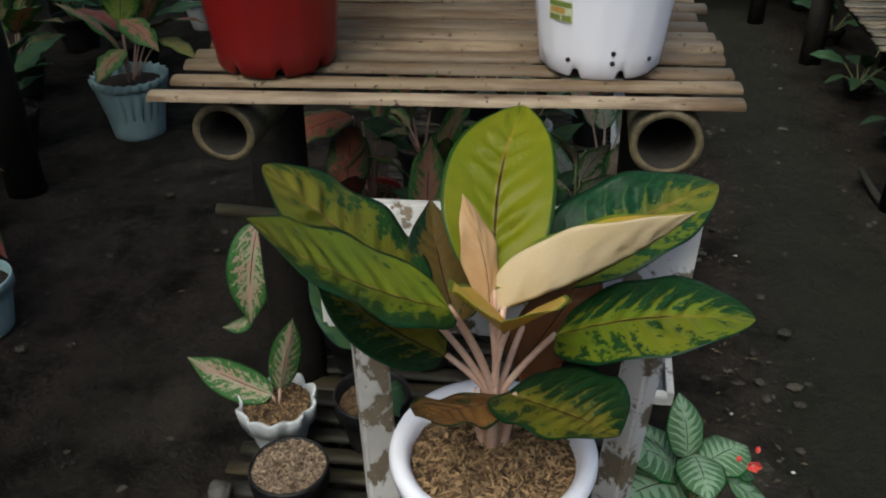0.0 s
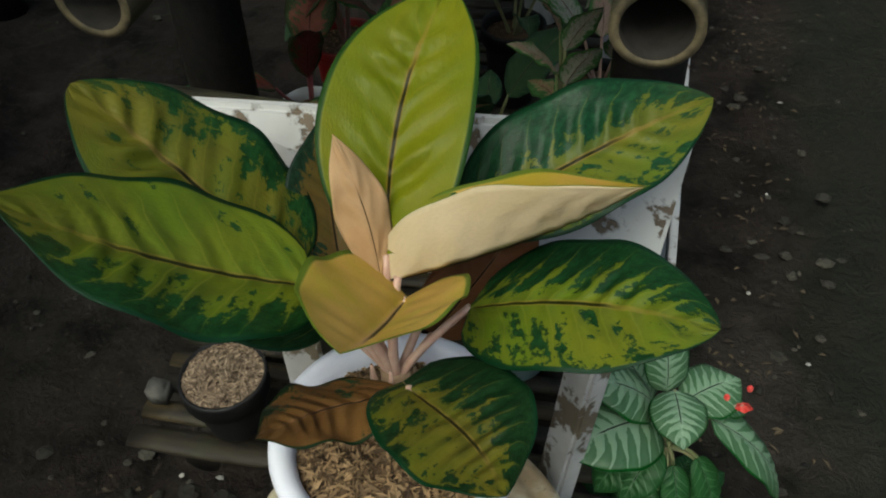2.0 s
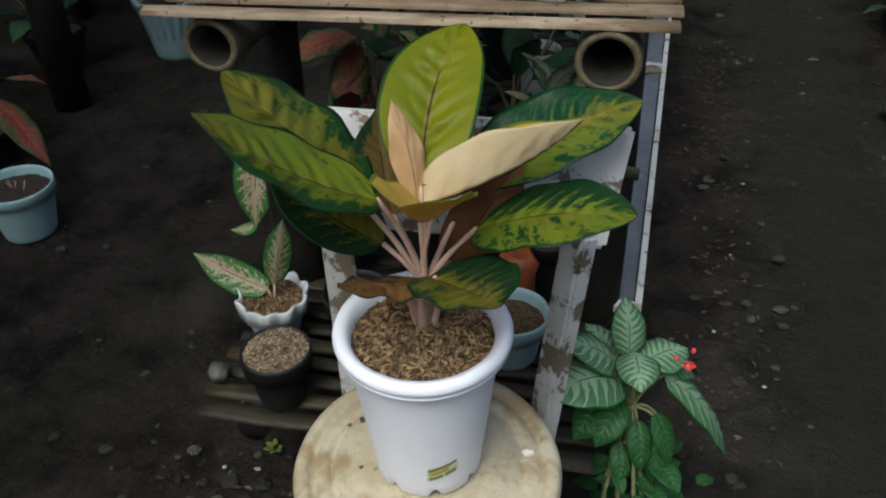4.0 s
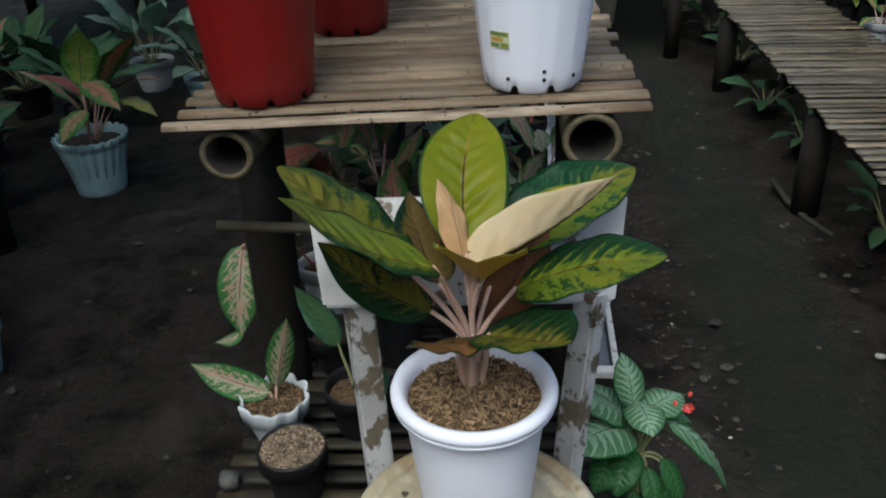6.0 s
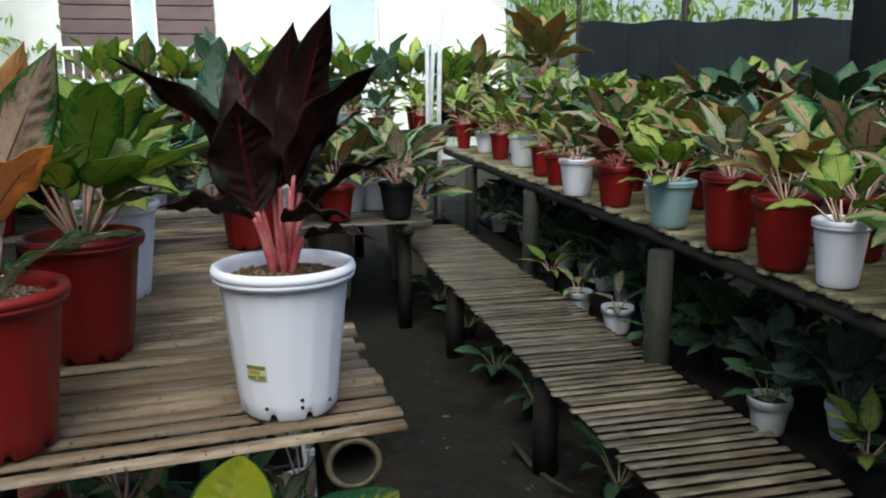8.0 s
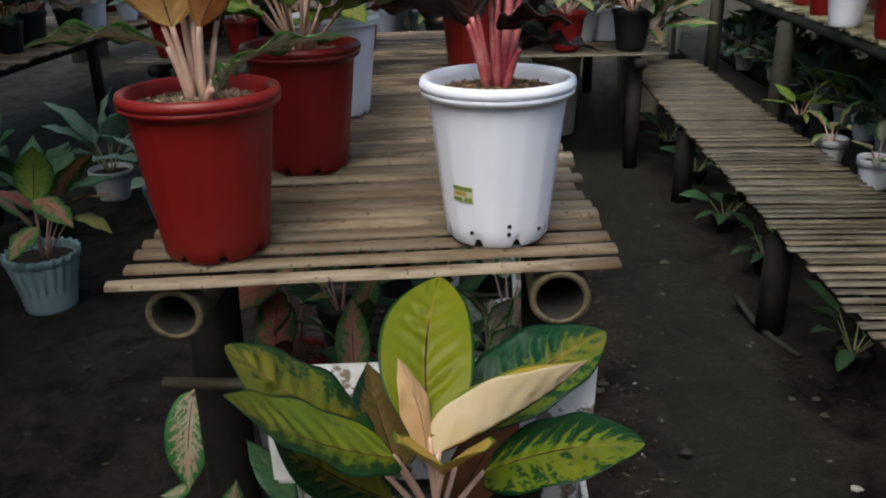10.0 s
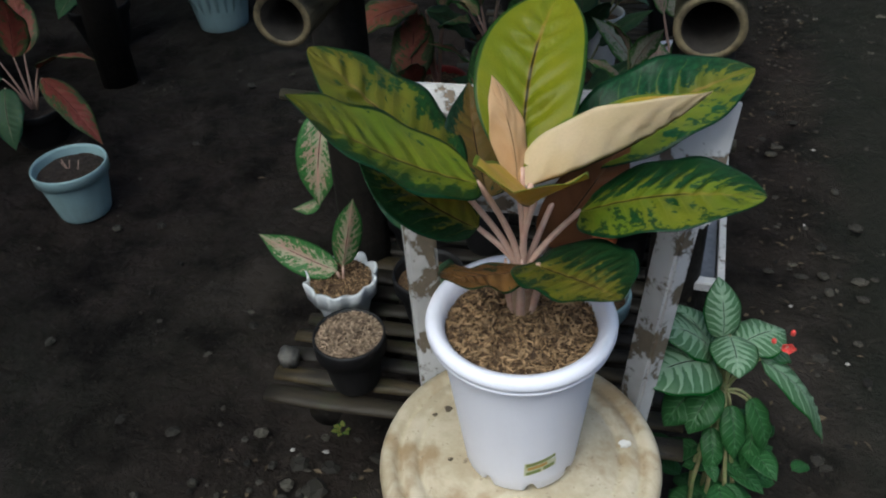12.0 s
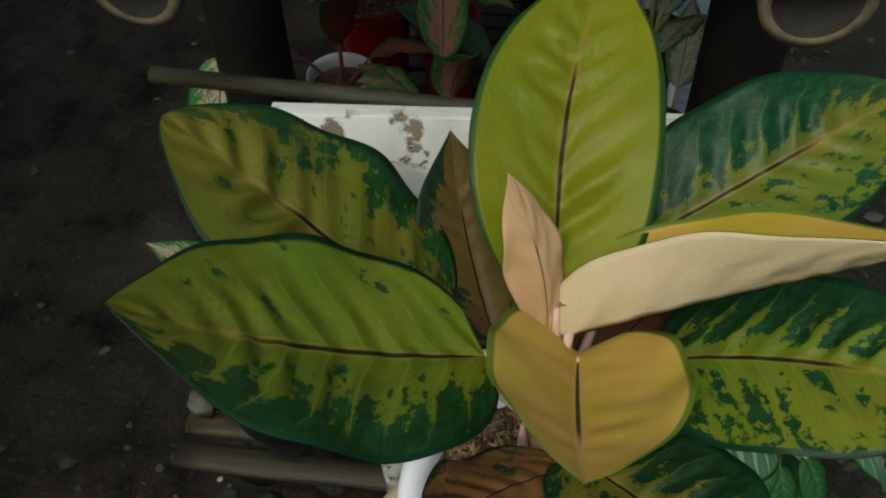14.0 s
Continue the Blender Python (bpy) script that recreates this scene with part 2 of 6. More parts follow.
def stool_mat():
    """Cream plastic with brown water stains and scuffs."""
    g = Graph("cream plastic stool")
    at = g.coords()
    big = g.noise(7.0, 5.0, 0.6, at=at, distort=0.8)
    mid = g.noise(26.0, 4.0, 0.65, at=at)
    tiny = g.noise(140.0, 3.0, 0.6, at=at)
    col = g.mix(g.step(mid, 0.35, 0.7), (0.5, 0.45, 0.335), (0.38, 0.325, 0.22))
    col = g.mix(g.math("MULTIPLY", g.step(big, 0.5, 0.66), 0.75), col, (0.25, 0.165, 0.075))
    col = g.mix(g.math("MULTIPLY", g.step(tiny, 0.62, 0.72), 0.5), col, (0.16, 0.12, 0.07))
    col = g.mix(g.math("MULTIPLY", g.step(g.math("MULTIPLY_ADD", tiny, 0.3, mid), 0.86, 0.92), 0.6), col, (0.07, 0.055, 0.04))
    g.bump(g.math("MULTIPLY_ADD", mid, 0.5, tiny), 0.0005, 0.6)
    return g.done(col, g.math("MULTIPLY_ADD", mid, 0.25, 0.35), specular=0.4)


def ground_mat():
    g = Graph("damp earth")
    at = g.coords()
    big = g.noise(0.9, 4.0, 0.6, at=at)
    mid = g.noise(6.0, 5.0, 0.65, at=at)
    tiny = g.noise(85.0, 4.0, 0.7, at=at)
    col = g.mix(g.step(big, 0.36, 0.64), (0.028, 0.0215, 0.0185), (0.0215, 0.02, 0.0155))
    col = g.mix(g.step(mid, 0.42, 0.68), col, (0.0055, 0.0043, 0.0038))
    col = g.mix(g.math("MULTIPLY", g.step(tiny, 0.58, 0.68), 0.7), col, (0.06, 0.05, 0.04))
    patchy = g.noise(2.6, 5.0, 0.6, at=at, distort=0.6)
    col = g.mix(g.math("MULTIPLY", g.step(patchy, 0.5, 0.68), 0.8), col, (0.046, 0.039, 0.033))
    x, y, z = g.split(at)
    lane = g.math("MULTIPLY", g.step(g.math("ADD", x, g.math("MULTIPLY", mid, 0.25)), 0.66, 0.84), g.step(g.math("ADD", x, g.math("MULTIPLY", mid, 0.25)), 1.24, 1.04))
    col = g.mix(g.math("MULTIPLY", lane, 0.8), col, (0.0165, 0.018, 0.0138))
    crumb = g.noise(28.0, 6.0, 0.75, at=at, distort=0.8)
    g.bump(g.math("ADD", g.math("MULTIPLY", tiny, 0.25), g.math("MULTIPLY_ADD", mid, 1.2, crumb)), 0.028, 0.8)
    return g.done(col, g.math("MULTIPLY_ADD", mid, 0.3, 0.6), specular=0.1)


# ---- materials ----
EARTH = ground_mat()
BAMBOO = bamboo_mat("weathered bamboo", (0.42, 0.31, 0.19), (0.11, 0.07, 0.038), (0.3, 0.235, 0.165))
BAMBOO_DAMP = bamboo_mat("damp bamboo", (0.2, 0.155, 0.1), (0.05, 0.039, 0.026), (0.14, 0.125, 0.1), moss=0.45, wet=0.1)
BAMBOO_SHELF = bamboo_mat("mossy yellow bamboo", (0.42, 0.36, 0.2), (0.14, 0.12, 0.06), (0.33, 0.29, 0.18), moss=0.35, wet=0.1)
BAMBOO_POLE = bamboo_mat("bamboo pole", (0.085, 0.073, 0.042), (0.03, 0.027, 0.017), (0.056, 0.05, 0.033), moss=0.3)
# rack bamboo, with the darkness beneath the bench put into its colour
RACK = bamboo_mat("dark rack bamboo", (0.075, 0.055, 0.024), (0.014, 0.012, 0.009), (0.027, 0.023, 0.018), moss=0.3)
CUT_END = plain_mat("cut bamboo end", (0.12, 0.095, 0.05), (0.05, 0.04, 0.022), 30.0, 0.8, 0.001, 120.0)
HOLLOW = plain_mat("bamboo hollow", (0.014, 0.011, 0.008), None, 30.0, 0.9)
DARK_POST = plain_mat("dark timber", (0.016, 0.013, 0.0105), (0.006, 0.0053, 0.0043), 12.0, 0.75, 0.002, 90.0, specular=0.25)
MOSSY_POST = plain_mat("mossy timber", (0.028, 0.025, 0.018), (0.009, 0.012, 0.006), 9.0, 0.8, 0.003, 80.0)
PAINTED = paint_mat("flaking white paint", (0.55, 0.55, 0.54), (0.2, 0.15, 0.1), 0.05)
PAINTED_WORN = paint_mat("worn white paint", (0.6, 0.6, 0.6), (0.22, 0.18, 0.13), 0.33)
WHITE_POT = plastic_mat("white plastic", (0.78, 0.8, 0.9), grime=0.07)
RED_POT = plastic_mat("red plastic", (0.185, 0.0075, 0.007), (0.13, 0.02, 0.02), grime=0.35, vary=0.25)
BLUE_POT = plastic_mat("pale blue plastic", (0.28, 0.42, 0.44), grime=0.3, vary=0.2)
GREY_POT = plastic_mat("grey white plastic", (0.5, 0.53, 0.55), grime=0.3, vary=0.25)
BLACK_POT = plastic_mat("black plastic", (0.006, 0.006, 0.007), (0.03, 0.025, 0.02), grime=0.2, rough=0.6)
CREAM_POT = plastic_mat("cream plastic", (0.5, 0.46, 0.36), grime=0.3)
STOOL_TOP = stool_mat()
STOOL_MARK = plain_mat("white splash", (0.75, 0.74, 0.7), (0.55, 0.52, 0.46), 60.0, 0.6)
STOOL_DIRT = plain_mat("dried mud spot", (0.1, 0.08, 0.05), (0.05, 0.04, 0.03), 60.0, 0.8)
HUSK = soil_mat("husk compost", (0.16, 0.1, 0.055), (0.018, 0.011, 0.007))
HUSK_CHIP = chip_mat("husk chips", (0.48, 0.32, 0.17), (0.035, 0.02, 0.012))
PALE_HUSK = soil_mat("pale rice husk", (0.3, 0.22, 0.15), (0.05, 0.034, 0.024))
PALE_CHIP = chip_mat("pale husk chips", (0.52, 0.4, 0.28), (0.07, 0.045, 0.03))
BLACK_SOIL = soil_mat("black soil", (0.06, 0.045, 0.035), (0.015, 0.012, 0.01), 160.0)
STONE = chip_mat("small stones", (0.08, 0.074, 0.058), (0.009, 0.008, 0.007))
DEBRIS = chip_mat("dry leaf bits", (0.13, 0.1, 0.06), (0.025, 0.02, 0.014))
LABEL_W = plain_mat("label paper", (0.62, 0.63, 0.5), (0.45, 0.5, 0.3), 150.0, 0.5, 0)
LABEL_G = plain_mat("label green print", (0.1, 0.2, 0.05), (0.25, 0.25, 0.05), 300.0, 0.5, 0)
LABEL_Y = plain_mat("label yellow print", (0.5, 0.4, 0.08), (0.45, 0.15, 0.05), 260.0, 0.5, 0)
HOLE = plain_mat("drain hole", (0.01, 0.01, 0.012), None, 20.0, 0.9)
PETIOLE = plain_mat("pink white stalk", (0.52, 0.37, 0.29), (0.46, 0.27, 0.21), 26.0, 0.45, 0.0003, 200.0)
PETIOLE_RED = plain_mat("crimson stalk", (0.32, 0.04, 0.06), (0.42, 0.16, 0.15), 30.0, 0.4, 0.0003, 200.0)
PETIOLE_GREEN = plain_mat("green stalk", (0.14, 0.2, 0.07), (0.3, 0.24, 0.14), 26.0, 0.5, 0.0003, 200.0)
SHEATH = plain_mat("brown sheath", (0.42, 0.3, 0.19), (0.26, 0.15, 0.09), 40.0, 0.6, 0.0006, 200.0)

GREEN_DK = (0.006, 0.029, 0.006)
# leaves of the large plant
RIM_GREEN = (0.005, 0.033, 0.011)
BLUSH = (0.185, 0.16, 0.018)
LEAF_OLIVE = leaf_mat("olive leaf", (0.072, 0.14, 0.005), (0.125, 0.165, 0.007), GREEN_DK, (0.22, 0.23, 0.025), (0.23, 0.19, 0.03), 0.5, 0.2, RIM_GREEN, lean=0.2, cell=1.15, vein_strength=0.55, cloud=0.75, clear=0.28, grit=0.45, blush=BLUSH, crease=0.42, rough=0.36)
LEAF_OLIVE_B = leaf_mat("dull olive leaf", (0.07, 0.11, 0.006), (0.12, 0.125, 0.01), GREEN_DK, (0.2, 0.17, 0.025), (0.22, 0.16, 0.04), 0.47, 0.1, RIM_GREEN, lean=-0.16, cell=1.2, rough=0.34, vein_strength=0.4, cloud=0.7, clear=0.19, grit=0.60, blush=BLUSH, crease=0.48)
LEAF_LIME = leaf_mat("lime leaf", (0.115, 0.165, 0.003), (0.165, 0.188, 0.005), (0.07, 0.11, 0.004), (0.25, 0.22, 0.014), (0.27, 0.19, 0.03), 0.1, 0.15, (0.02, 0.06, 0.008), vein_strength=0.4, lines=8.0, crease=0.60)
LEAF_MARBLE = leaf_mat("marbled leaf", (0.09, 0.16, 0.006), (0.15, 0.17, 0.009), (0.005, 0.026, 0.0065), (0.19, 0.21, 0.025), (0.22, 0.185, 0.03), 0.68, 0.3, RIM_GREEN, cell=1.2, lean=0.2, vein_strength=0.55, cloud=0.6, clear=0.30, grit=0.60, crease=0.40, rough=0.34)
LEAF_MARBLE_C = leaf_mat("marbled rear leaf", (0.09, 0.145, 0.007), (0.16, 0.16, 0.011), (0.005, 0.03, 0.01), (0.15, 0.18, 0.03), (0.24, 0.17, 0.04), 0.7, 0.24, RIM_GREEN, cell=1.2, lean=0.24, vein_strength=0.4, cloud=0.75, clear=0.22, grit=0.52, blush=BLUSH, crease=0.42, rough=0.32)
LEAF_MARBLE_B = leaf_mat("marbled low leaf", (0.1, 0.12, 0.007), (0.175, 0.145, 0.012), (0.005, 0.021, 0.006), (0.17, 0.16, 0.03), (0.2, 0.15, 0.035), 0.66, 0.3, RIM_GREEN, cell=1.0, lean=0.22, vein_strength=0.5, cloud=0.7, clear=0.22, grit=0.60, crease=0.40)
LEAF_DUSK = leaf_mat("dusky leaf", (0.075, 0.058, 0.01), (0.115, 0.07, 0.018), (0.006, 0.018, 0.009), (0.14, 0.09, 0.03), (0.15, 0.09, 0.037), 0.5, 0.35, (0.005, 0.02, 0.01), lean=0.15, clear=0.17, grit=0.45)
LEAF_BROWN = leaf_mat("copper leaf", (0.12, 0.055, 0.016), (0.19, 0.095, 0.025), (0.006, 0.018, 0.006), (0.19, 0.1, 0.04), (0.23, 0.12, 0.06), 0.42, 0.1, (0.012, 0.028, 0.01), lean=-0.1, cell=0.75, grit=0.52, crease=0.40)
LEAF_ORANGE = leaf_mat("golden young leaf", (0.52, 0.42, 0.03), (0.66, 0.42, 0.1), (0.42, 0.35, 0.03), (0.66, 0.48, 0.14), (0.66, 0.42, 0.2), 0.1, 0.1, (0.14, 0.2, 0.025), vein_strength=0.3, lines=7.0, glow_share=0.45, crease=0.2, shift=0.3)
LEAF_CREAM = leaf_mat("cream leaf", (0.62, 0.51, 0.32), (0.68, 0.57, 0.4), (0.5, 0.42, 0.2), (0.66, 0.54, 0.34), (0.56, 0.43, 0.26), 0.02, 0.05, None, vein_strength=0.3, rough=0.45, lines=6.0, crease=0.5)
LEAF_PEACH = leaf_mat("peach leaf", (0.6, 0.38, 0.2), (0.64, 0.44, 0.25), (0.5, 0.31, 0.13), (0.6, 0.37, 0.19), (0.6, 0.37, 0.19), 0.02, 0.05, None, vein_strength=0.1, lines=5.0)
UNDER_OLIVE = leaf_mat("olive underside", (0.1033, 0.1174, 0.01986), (0.1351, 0.1264, 0.02708), (0.03178, 0.05417, 0.01625), (0.1589, 0.1535, 0.04514), (0.2225, 0.1806, 0.08125), 0.3, 0.3)
UNDER_RED = leaf_mat("russet underside", (0.1258, 0.0481, 0.0222), (0.148, 0.0629, 0.0259), (0.0962, 0.0444, 0.0185), (0.185, 0.0888, 0.0444), (0.222, 0.1184, 0.0666), 0.1, 0.2)
UNDER_GOLD = leaf_mat("golden underside", (0.46, 0.36, 0.035), (0.56, 0.4, 0.09), (0.36, 0.3, 0.04), (0.6, 0.44, 0.13), (0.6, 0.42, 0.2), 0.1, 0.15, vein_strength=0.3, lines=7.0, glow_share=0.45)
# leaves of the other plants
L_COPPER = leaf_mat("orange speckled leaf", (0.8, 0.4, 0.15), (0.78, 0.58, 0.24), (0.34, 0.2, 0.05), (0.82, 0.56, 0.3), (0.82, 0.55, 0.34), 0.4, 0.2, None, cell=1.5, glow_share=0.6, shift=0.7, clear=0.15, grit=0.8)
L_RUST = leaf_mat("rust and green leaf", (0.42, 0.2, 0.09), (0.32, 0.33, 0.1), (0.1, 0.15, 0.04), (0.45, 0.34, 0.16), (0.55, 0.34, 0.2), 0.45, 0.3, None, blotch=0.25, cell=1.3, glow_share=0.45, shift=0.7, grit=0.4)
L_WINE = leaf_mat("wine dark leaf", (0.018, 0.006, 0.006), (0.011, 0.009, 0.007), (0.01, 0.016, 0.01), (0.04, 0.008, 0.01), (0.2, 0.02, 0.035), 0.3, 0.3, (0.03, 0.007, 0.009), rough=0.4, vein_strength=0.3, shift=0.5)
L_GREEN = leaf_mat("fresh green leaf", (0.25, 0.37, 0.06), (0.47, 0.5, 0.12), (0.07, 0.17, 0.035), (0.42, 0.47, 0.15), (0.45, 0.45, 0.2), 0.45, 0.3, (0.07, 0.15, 0.03), glow_share=0.5, shift=0.7, grit=0.4, clear=0.2)
L_DEEP = leaf_mat("deep green leaf", (0.03, 0.085, 0.04), (0.05, 0.12, 0.045), (0.015, 0.05, 0.028), (0.1, 0.16, 0.085), (0.2, 0.22, 0.13), 0.4, 0.25, shift=0.5)
L_BLUE = leaf_mat("silver green leaf", (0.16, 0.26, 0.19), (0.25, 0.34, 0.26), (0.04, 0.12, 0.08), (0.3, 0.38, 0.3), (0.38, 0.4, 0.32), 0.4, 0.25, shift=0.5, glow_share=0.4)
L_PINK = leaf_mat("pink splashed leaf", (0.5, 0.22, 0.16), (0.38, 0.38, 0.18), (0.06, 0.15, 0.045), (0.5, 0.3, 0.2), (0.52, 0.24, 0.2), 0.5, 0.5, (0.055, 0.13, 0.04), blotch=0.25, glow_share=0.45, shift=0.7, grit=0.3)
L_VARI = leaf_mat("green white pink leaf", (0.54, 0.57, 0.44), (0.62, 0.42, 0.33), (0.07, 0.17, 0.05), (0.58, 0.48, 0.4), (0.6, 0.38, 0.32), 0.48, 0.35, (0.07, 0.15, 0.04), cell=1.4, blotch=0.35, glow_share=0.5, shift=0.5)
L_RED = leaf_mat("red leaf", (0.19, 0.03, 0.028), (0.26, 0.09, 0.055), (0.04, 0.06, 0.022), (0.32, 0.11, 0.08), (0.36, 0.11, 0.09), 0.42, 0.4, (0.04, 0.06, 0.022), glow_share=0.3, shift=0.6, grit=0.3)
L_SILVER = leaf_mat("white netted leaf", (0.005, 0.06, 0.007), (0.008, 0.078, 0.01), (0.004, 0.038, 0.006), (0.24, 0.37, 0.24), (0.28, 0.4, 0.28), 0.2, 0.1, (0.006, 0.07, 0.009), lines=8.0, vein_strength=0.85, rough=0.3, feather=0.48, glow_share=0.15)
# shaded copy of the netted leaf: low leaves carry their dimness as colour
L_NET_SHADED = leaf_mat("young netted leaf", (0.005, 0.048, 0.006), (0.008, 0.06, 0.009), (0.004, 0.03, 0.005), (0.06, 0.15, 0.06), (0.09, 0.18, 0.09), 0.2, 0.1, None, lines=7.0, vein_strength=0.7, rough=0.4, feather=0.16, glow_share=0.15)
L_RIBBON = leaf_mat("pink ribbed green leaf", (0.46, 0.27, 0.21), (0.4, 0.4, 0.26), (0.03, 0.1, 0.024), (0.42, 0.4, 0.28), (0.54, 0.3, 0.25), 0.66, 0.3, (0.03, 0.1, 0.03), cell=1.7, vein_strength=0.5, grit=0.9, clear=0.2)
PETAL = plain_mat("scarlet petal", (0.62, 0.02, 0.02), (0.7, 0.12, 0.1), 90.0, 0.5, 0.0003, 300.0)


# ---- mesh helpers ----
def link_mesh(name, bm, materials, parent=None, smooth=True, label=""):
    me = bpy.data.meshes.new(name)
    bm.normal_update()
    bm.to_mesh(me)
    bm.free()
    for m in materials if isinstance(materials, (list, tuple)) else [materials]:
        me.materials.append(m)
    if smooth:
        me.polygons.foreach_set("use_smooth", [True] * len(me.polygons))
    ob = new(name, me)
    ob.parent = parent
    if label:
        ob["label"] = label
    return ob


def part(name, bm, material, parent, label="", smooth=True):
    return link_mesh(name, bm, material, parent, smooth, label)


def share(name, mesh, m, parent, label=""):
    """Another object on an existing mesh."""
    ob = new(name, mesh)
    ob.parent = parent
    ob.matrix_basis = m
    if label:
        ob["label"] = label
    return ob


def thing(name, m, label, category, group="", kind=""):
    ob = new(name)
    ob.empty_display_size = 0.05
    ob.matrix_basis = m
    return tagged(ob, label, category, group, kind)


def box_bm(sx, sy, sz, at=(0, 0, 0), bevel=0.0, bm=None):
    made = bmesh.new()
    bmesh.ops.create_cube(made, size=1.0, matrix=Matrix.Translation(at) @ Matrix.Diagonal((sx, sy, sz, 1)))
    if bevel:
        bmesh.ops.bevel(made, geom=made.edges[:], offset=bevel, segments=2, affect="EDGES", clamp_overlap=True)
    return made


def lathe_bm(profile, n=48, close=False, wave=None):
    """Turns (radius, height) pairs round z. wave(angle, index) scales the radius and may lift."""
    bm = bmesh.new()
    rings = []
    for i, (r, z) in enumerate(profile):
        ring = []
        for k in range(n):
            a = 2 * math.pi * k / n
            rr, zz = (r, z) if wave is None else wave(a, i, r, z)
            ring.append(bm.verts.new((rr * math.cos(a), rr * math.sin(a), zz)))
        rings.append(ring)
    for a, b in zip(rings, rings[1:]):
        for k in range(n):
            bm.faces.new((a[k], a[(k + 1) % n], b[(k + 1) % n], b[k]))
    if close:
        bm.faces.new(rings[-1])
    return bm


def tube_bm(points, radii, n=10, caps=True):
    """A round tube along points."""
    bm = bmesh.new()
    pts = [Vector(p) for p in points]
    rings = []
    up = Vector((0.13, 0.31, 0.94))
    for i, p in enumerate(pts):
        d = (pts[min(i + 1, len(pts) - 1)] - pts[max(i - 1, 0)]).normalized()
        s = d.cross(up)
        s = s.normalized() if s.length > 0.05 else d.cross(Vector((1, 0, 0))).normalized()
        t = s.cross(d)
        r = radii[i] if isinstance(radii, (list, tuple)) else radii
        rings.append([bm.verts.new(p + (s * math.cos(2 * math.pi * k / n) + t * math.sin(2 * math.pi * k / n)) * r) for k in range(n)])
    for a, b in zip(rings, rings[1:]):
        for k in range(n):
            bm.faces.new((a[k], a[(k + 1) % n], b[(k + 1) % n], b[k]))
    if caps:
        bm.faces.new(list(reversed(rings[0])))
        bm.faces.new(rings[-1])
    return bm


def bend(a, b, lift, n=8, lift_dir=(0, 0, 1)):
    a, b, d = Vector(a), Vector(b), Vector(lift_dir)
    return [a.lerp(b, i / n) + d * lift * math.sin(math.pi * i / n) for i in range(n + 1)]


def outline(s, blunt=0.55, peak=0.78, taper=0.95):
    """Half width of a leaf at s (0 base, 1 tip), largest about 1."""
    if not 0 < s < 1:
        return 0.0
    k = min(1.0, max(0.0, (s - 0.6) / 0.4))
    return math.sin(math.pi * s ** peak) ** (blunt + max(0.0, taper - blunt) * k * k * (3 - 2 * k))


def leaf_bm(length, half, arch=0.0, fold=0.0, curl=0.0, ripple=0.0012, nu=26, nv=12, twist=0.0, blunt=0.55, waves=9.0, thick=0.0007, sway=0.0, far=None, peak=0.78, wavy=0.0, taper=0.95, lobe=0.0):
    """A leaf along +x, face to +z; slot 0 above, slot 1 beneath. UV: u along, v across."""
    bm = bmesh.new()
    uv = bm.loops.layers.uv.new("UVMap")
    sheets = []
    for layer in (0, 1):
        rows = []
        for i in range(nu + 1):
            s = 1 - (1 - i / nu) ** 1.25
            w = max(outline(s, blunt, peak, taper) * half, 0.0004)
            tw = twist * s
            row = []
            for j in range(nv + 1):
                v = 2 * j / nv - 1
                a = abs(v)
                ang = (fold if far is None or v < 0 else far) * (1 - 0.35 * s) + curl * a
                y, z = v * w * math.cos(ang), a * w * math.sin(ang)
                y += layer * thick * math.sin(ang) * min(1.0, a * 4) * (1 if v > 0 else -1)
                z -= layer * thick * max(math.cos(ang), 0.1)
                z -= 0.0022 * math.exp(-(v / 0.09) ** 2) * (1 - s)
                puck = math.exp(-((a - 0.28) / 0.26) ** 2) * (0.55 + 0.45 * math.sin(s * 11 + v * 2.3))
                z += ripple * puck * math.cos(2 * math.pi * (s * waves - 1.3 * a + 0.25 * math.sin(s * 9 + v))) * math.sin(math.pi * s)
                z += wavy * a ** 2.5 * math.sin(s * 17 + 2.1 * v + 31 * half) * math.sin(math.pi * s)
                y2, z2 = y * math.cos(tw) - z * math.sin(tw), y * math.sin(tw) + z * math.cos(tw)
                z2 += arch * 4 * s * (1 - s)
                row.append(bm.verts.new((s * length - lobe * a ** 1.5 * (1 - s) ** 3, y2 + sway * math.sin(math.pi * s), z2)))
            rows.append(row)
        sheets.append(rows)
        for i in range(nu):
            for j in range(nv):
                for q in ([(i, j), (i + 1, j), (i + 1, j + 1)], [(i, j), (i + 1, j + 1), (i, j + 1)]):
                    if layer:
                        q.reverse()
                    f = bm.faces.new([rows[a][b] for a, b in q])
                    f.material_index = layer
                    for lp, (a, b) in zip(f.loops, q):
                        lp[uv].uv = (1 - (1 - a / nu) ** 1.25, b / nv)
    for j, flip in ((0, False), (nv, True)):
        for i in range(nu):
            q = [sheets[0][i][j], sheets[1][i][j], sheets[1][i + 1][j], sheets[0][i + 1][j]]
            f = bm.faces.new(q if not flip else q[::-1])
            for lp in f.loops:
                lp[uv].uv = (i / nu, j / nv)
    return bm


def set_leaf(base, tip, side):
    """The pose of a leaf from base to tip, with its width along side; its face is side turned."""
    a = (Vector(tip) - Vector(base)).normalized()
    s = Vector(side)
    s = (s - a * s.dot(a)).normalized()
    n = a.cross(s)
    return Matrix(((a.x, s.x, n.x, base[0]), (a.y, s.y, n.y, base[1]), (a.z, s.z, n.z, base[2]), (0, 0, 0, 1)))


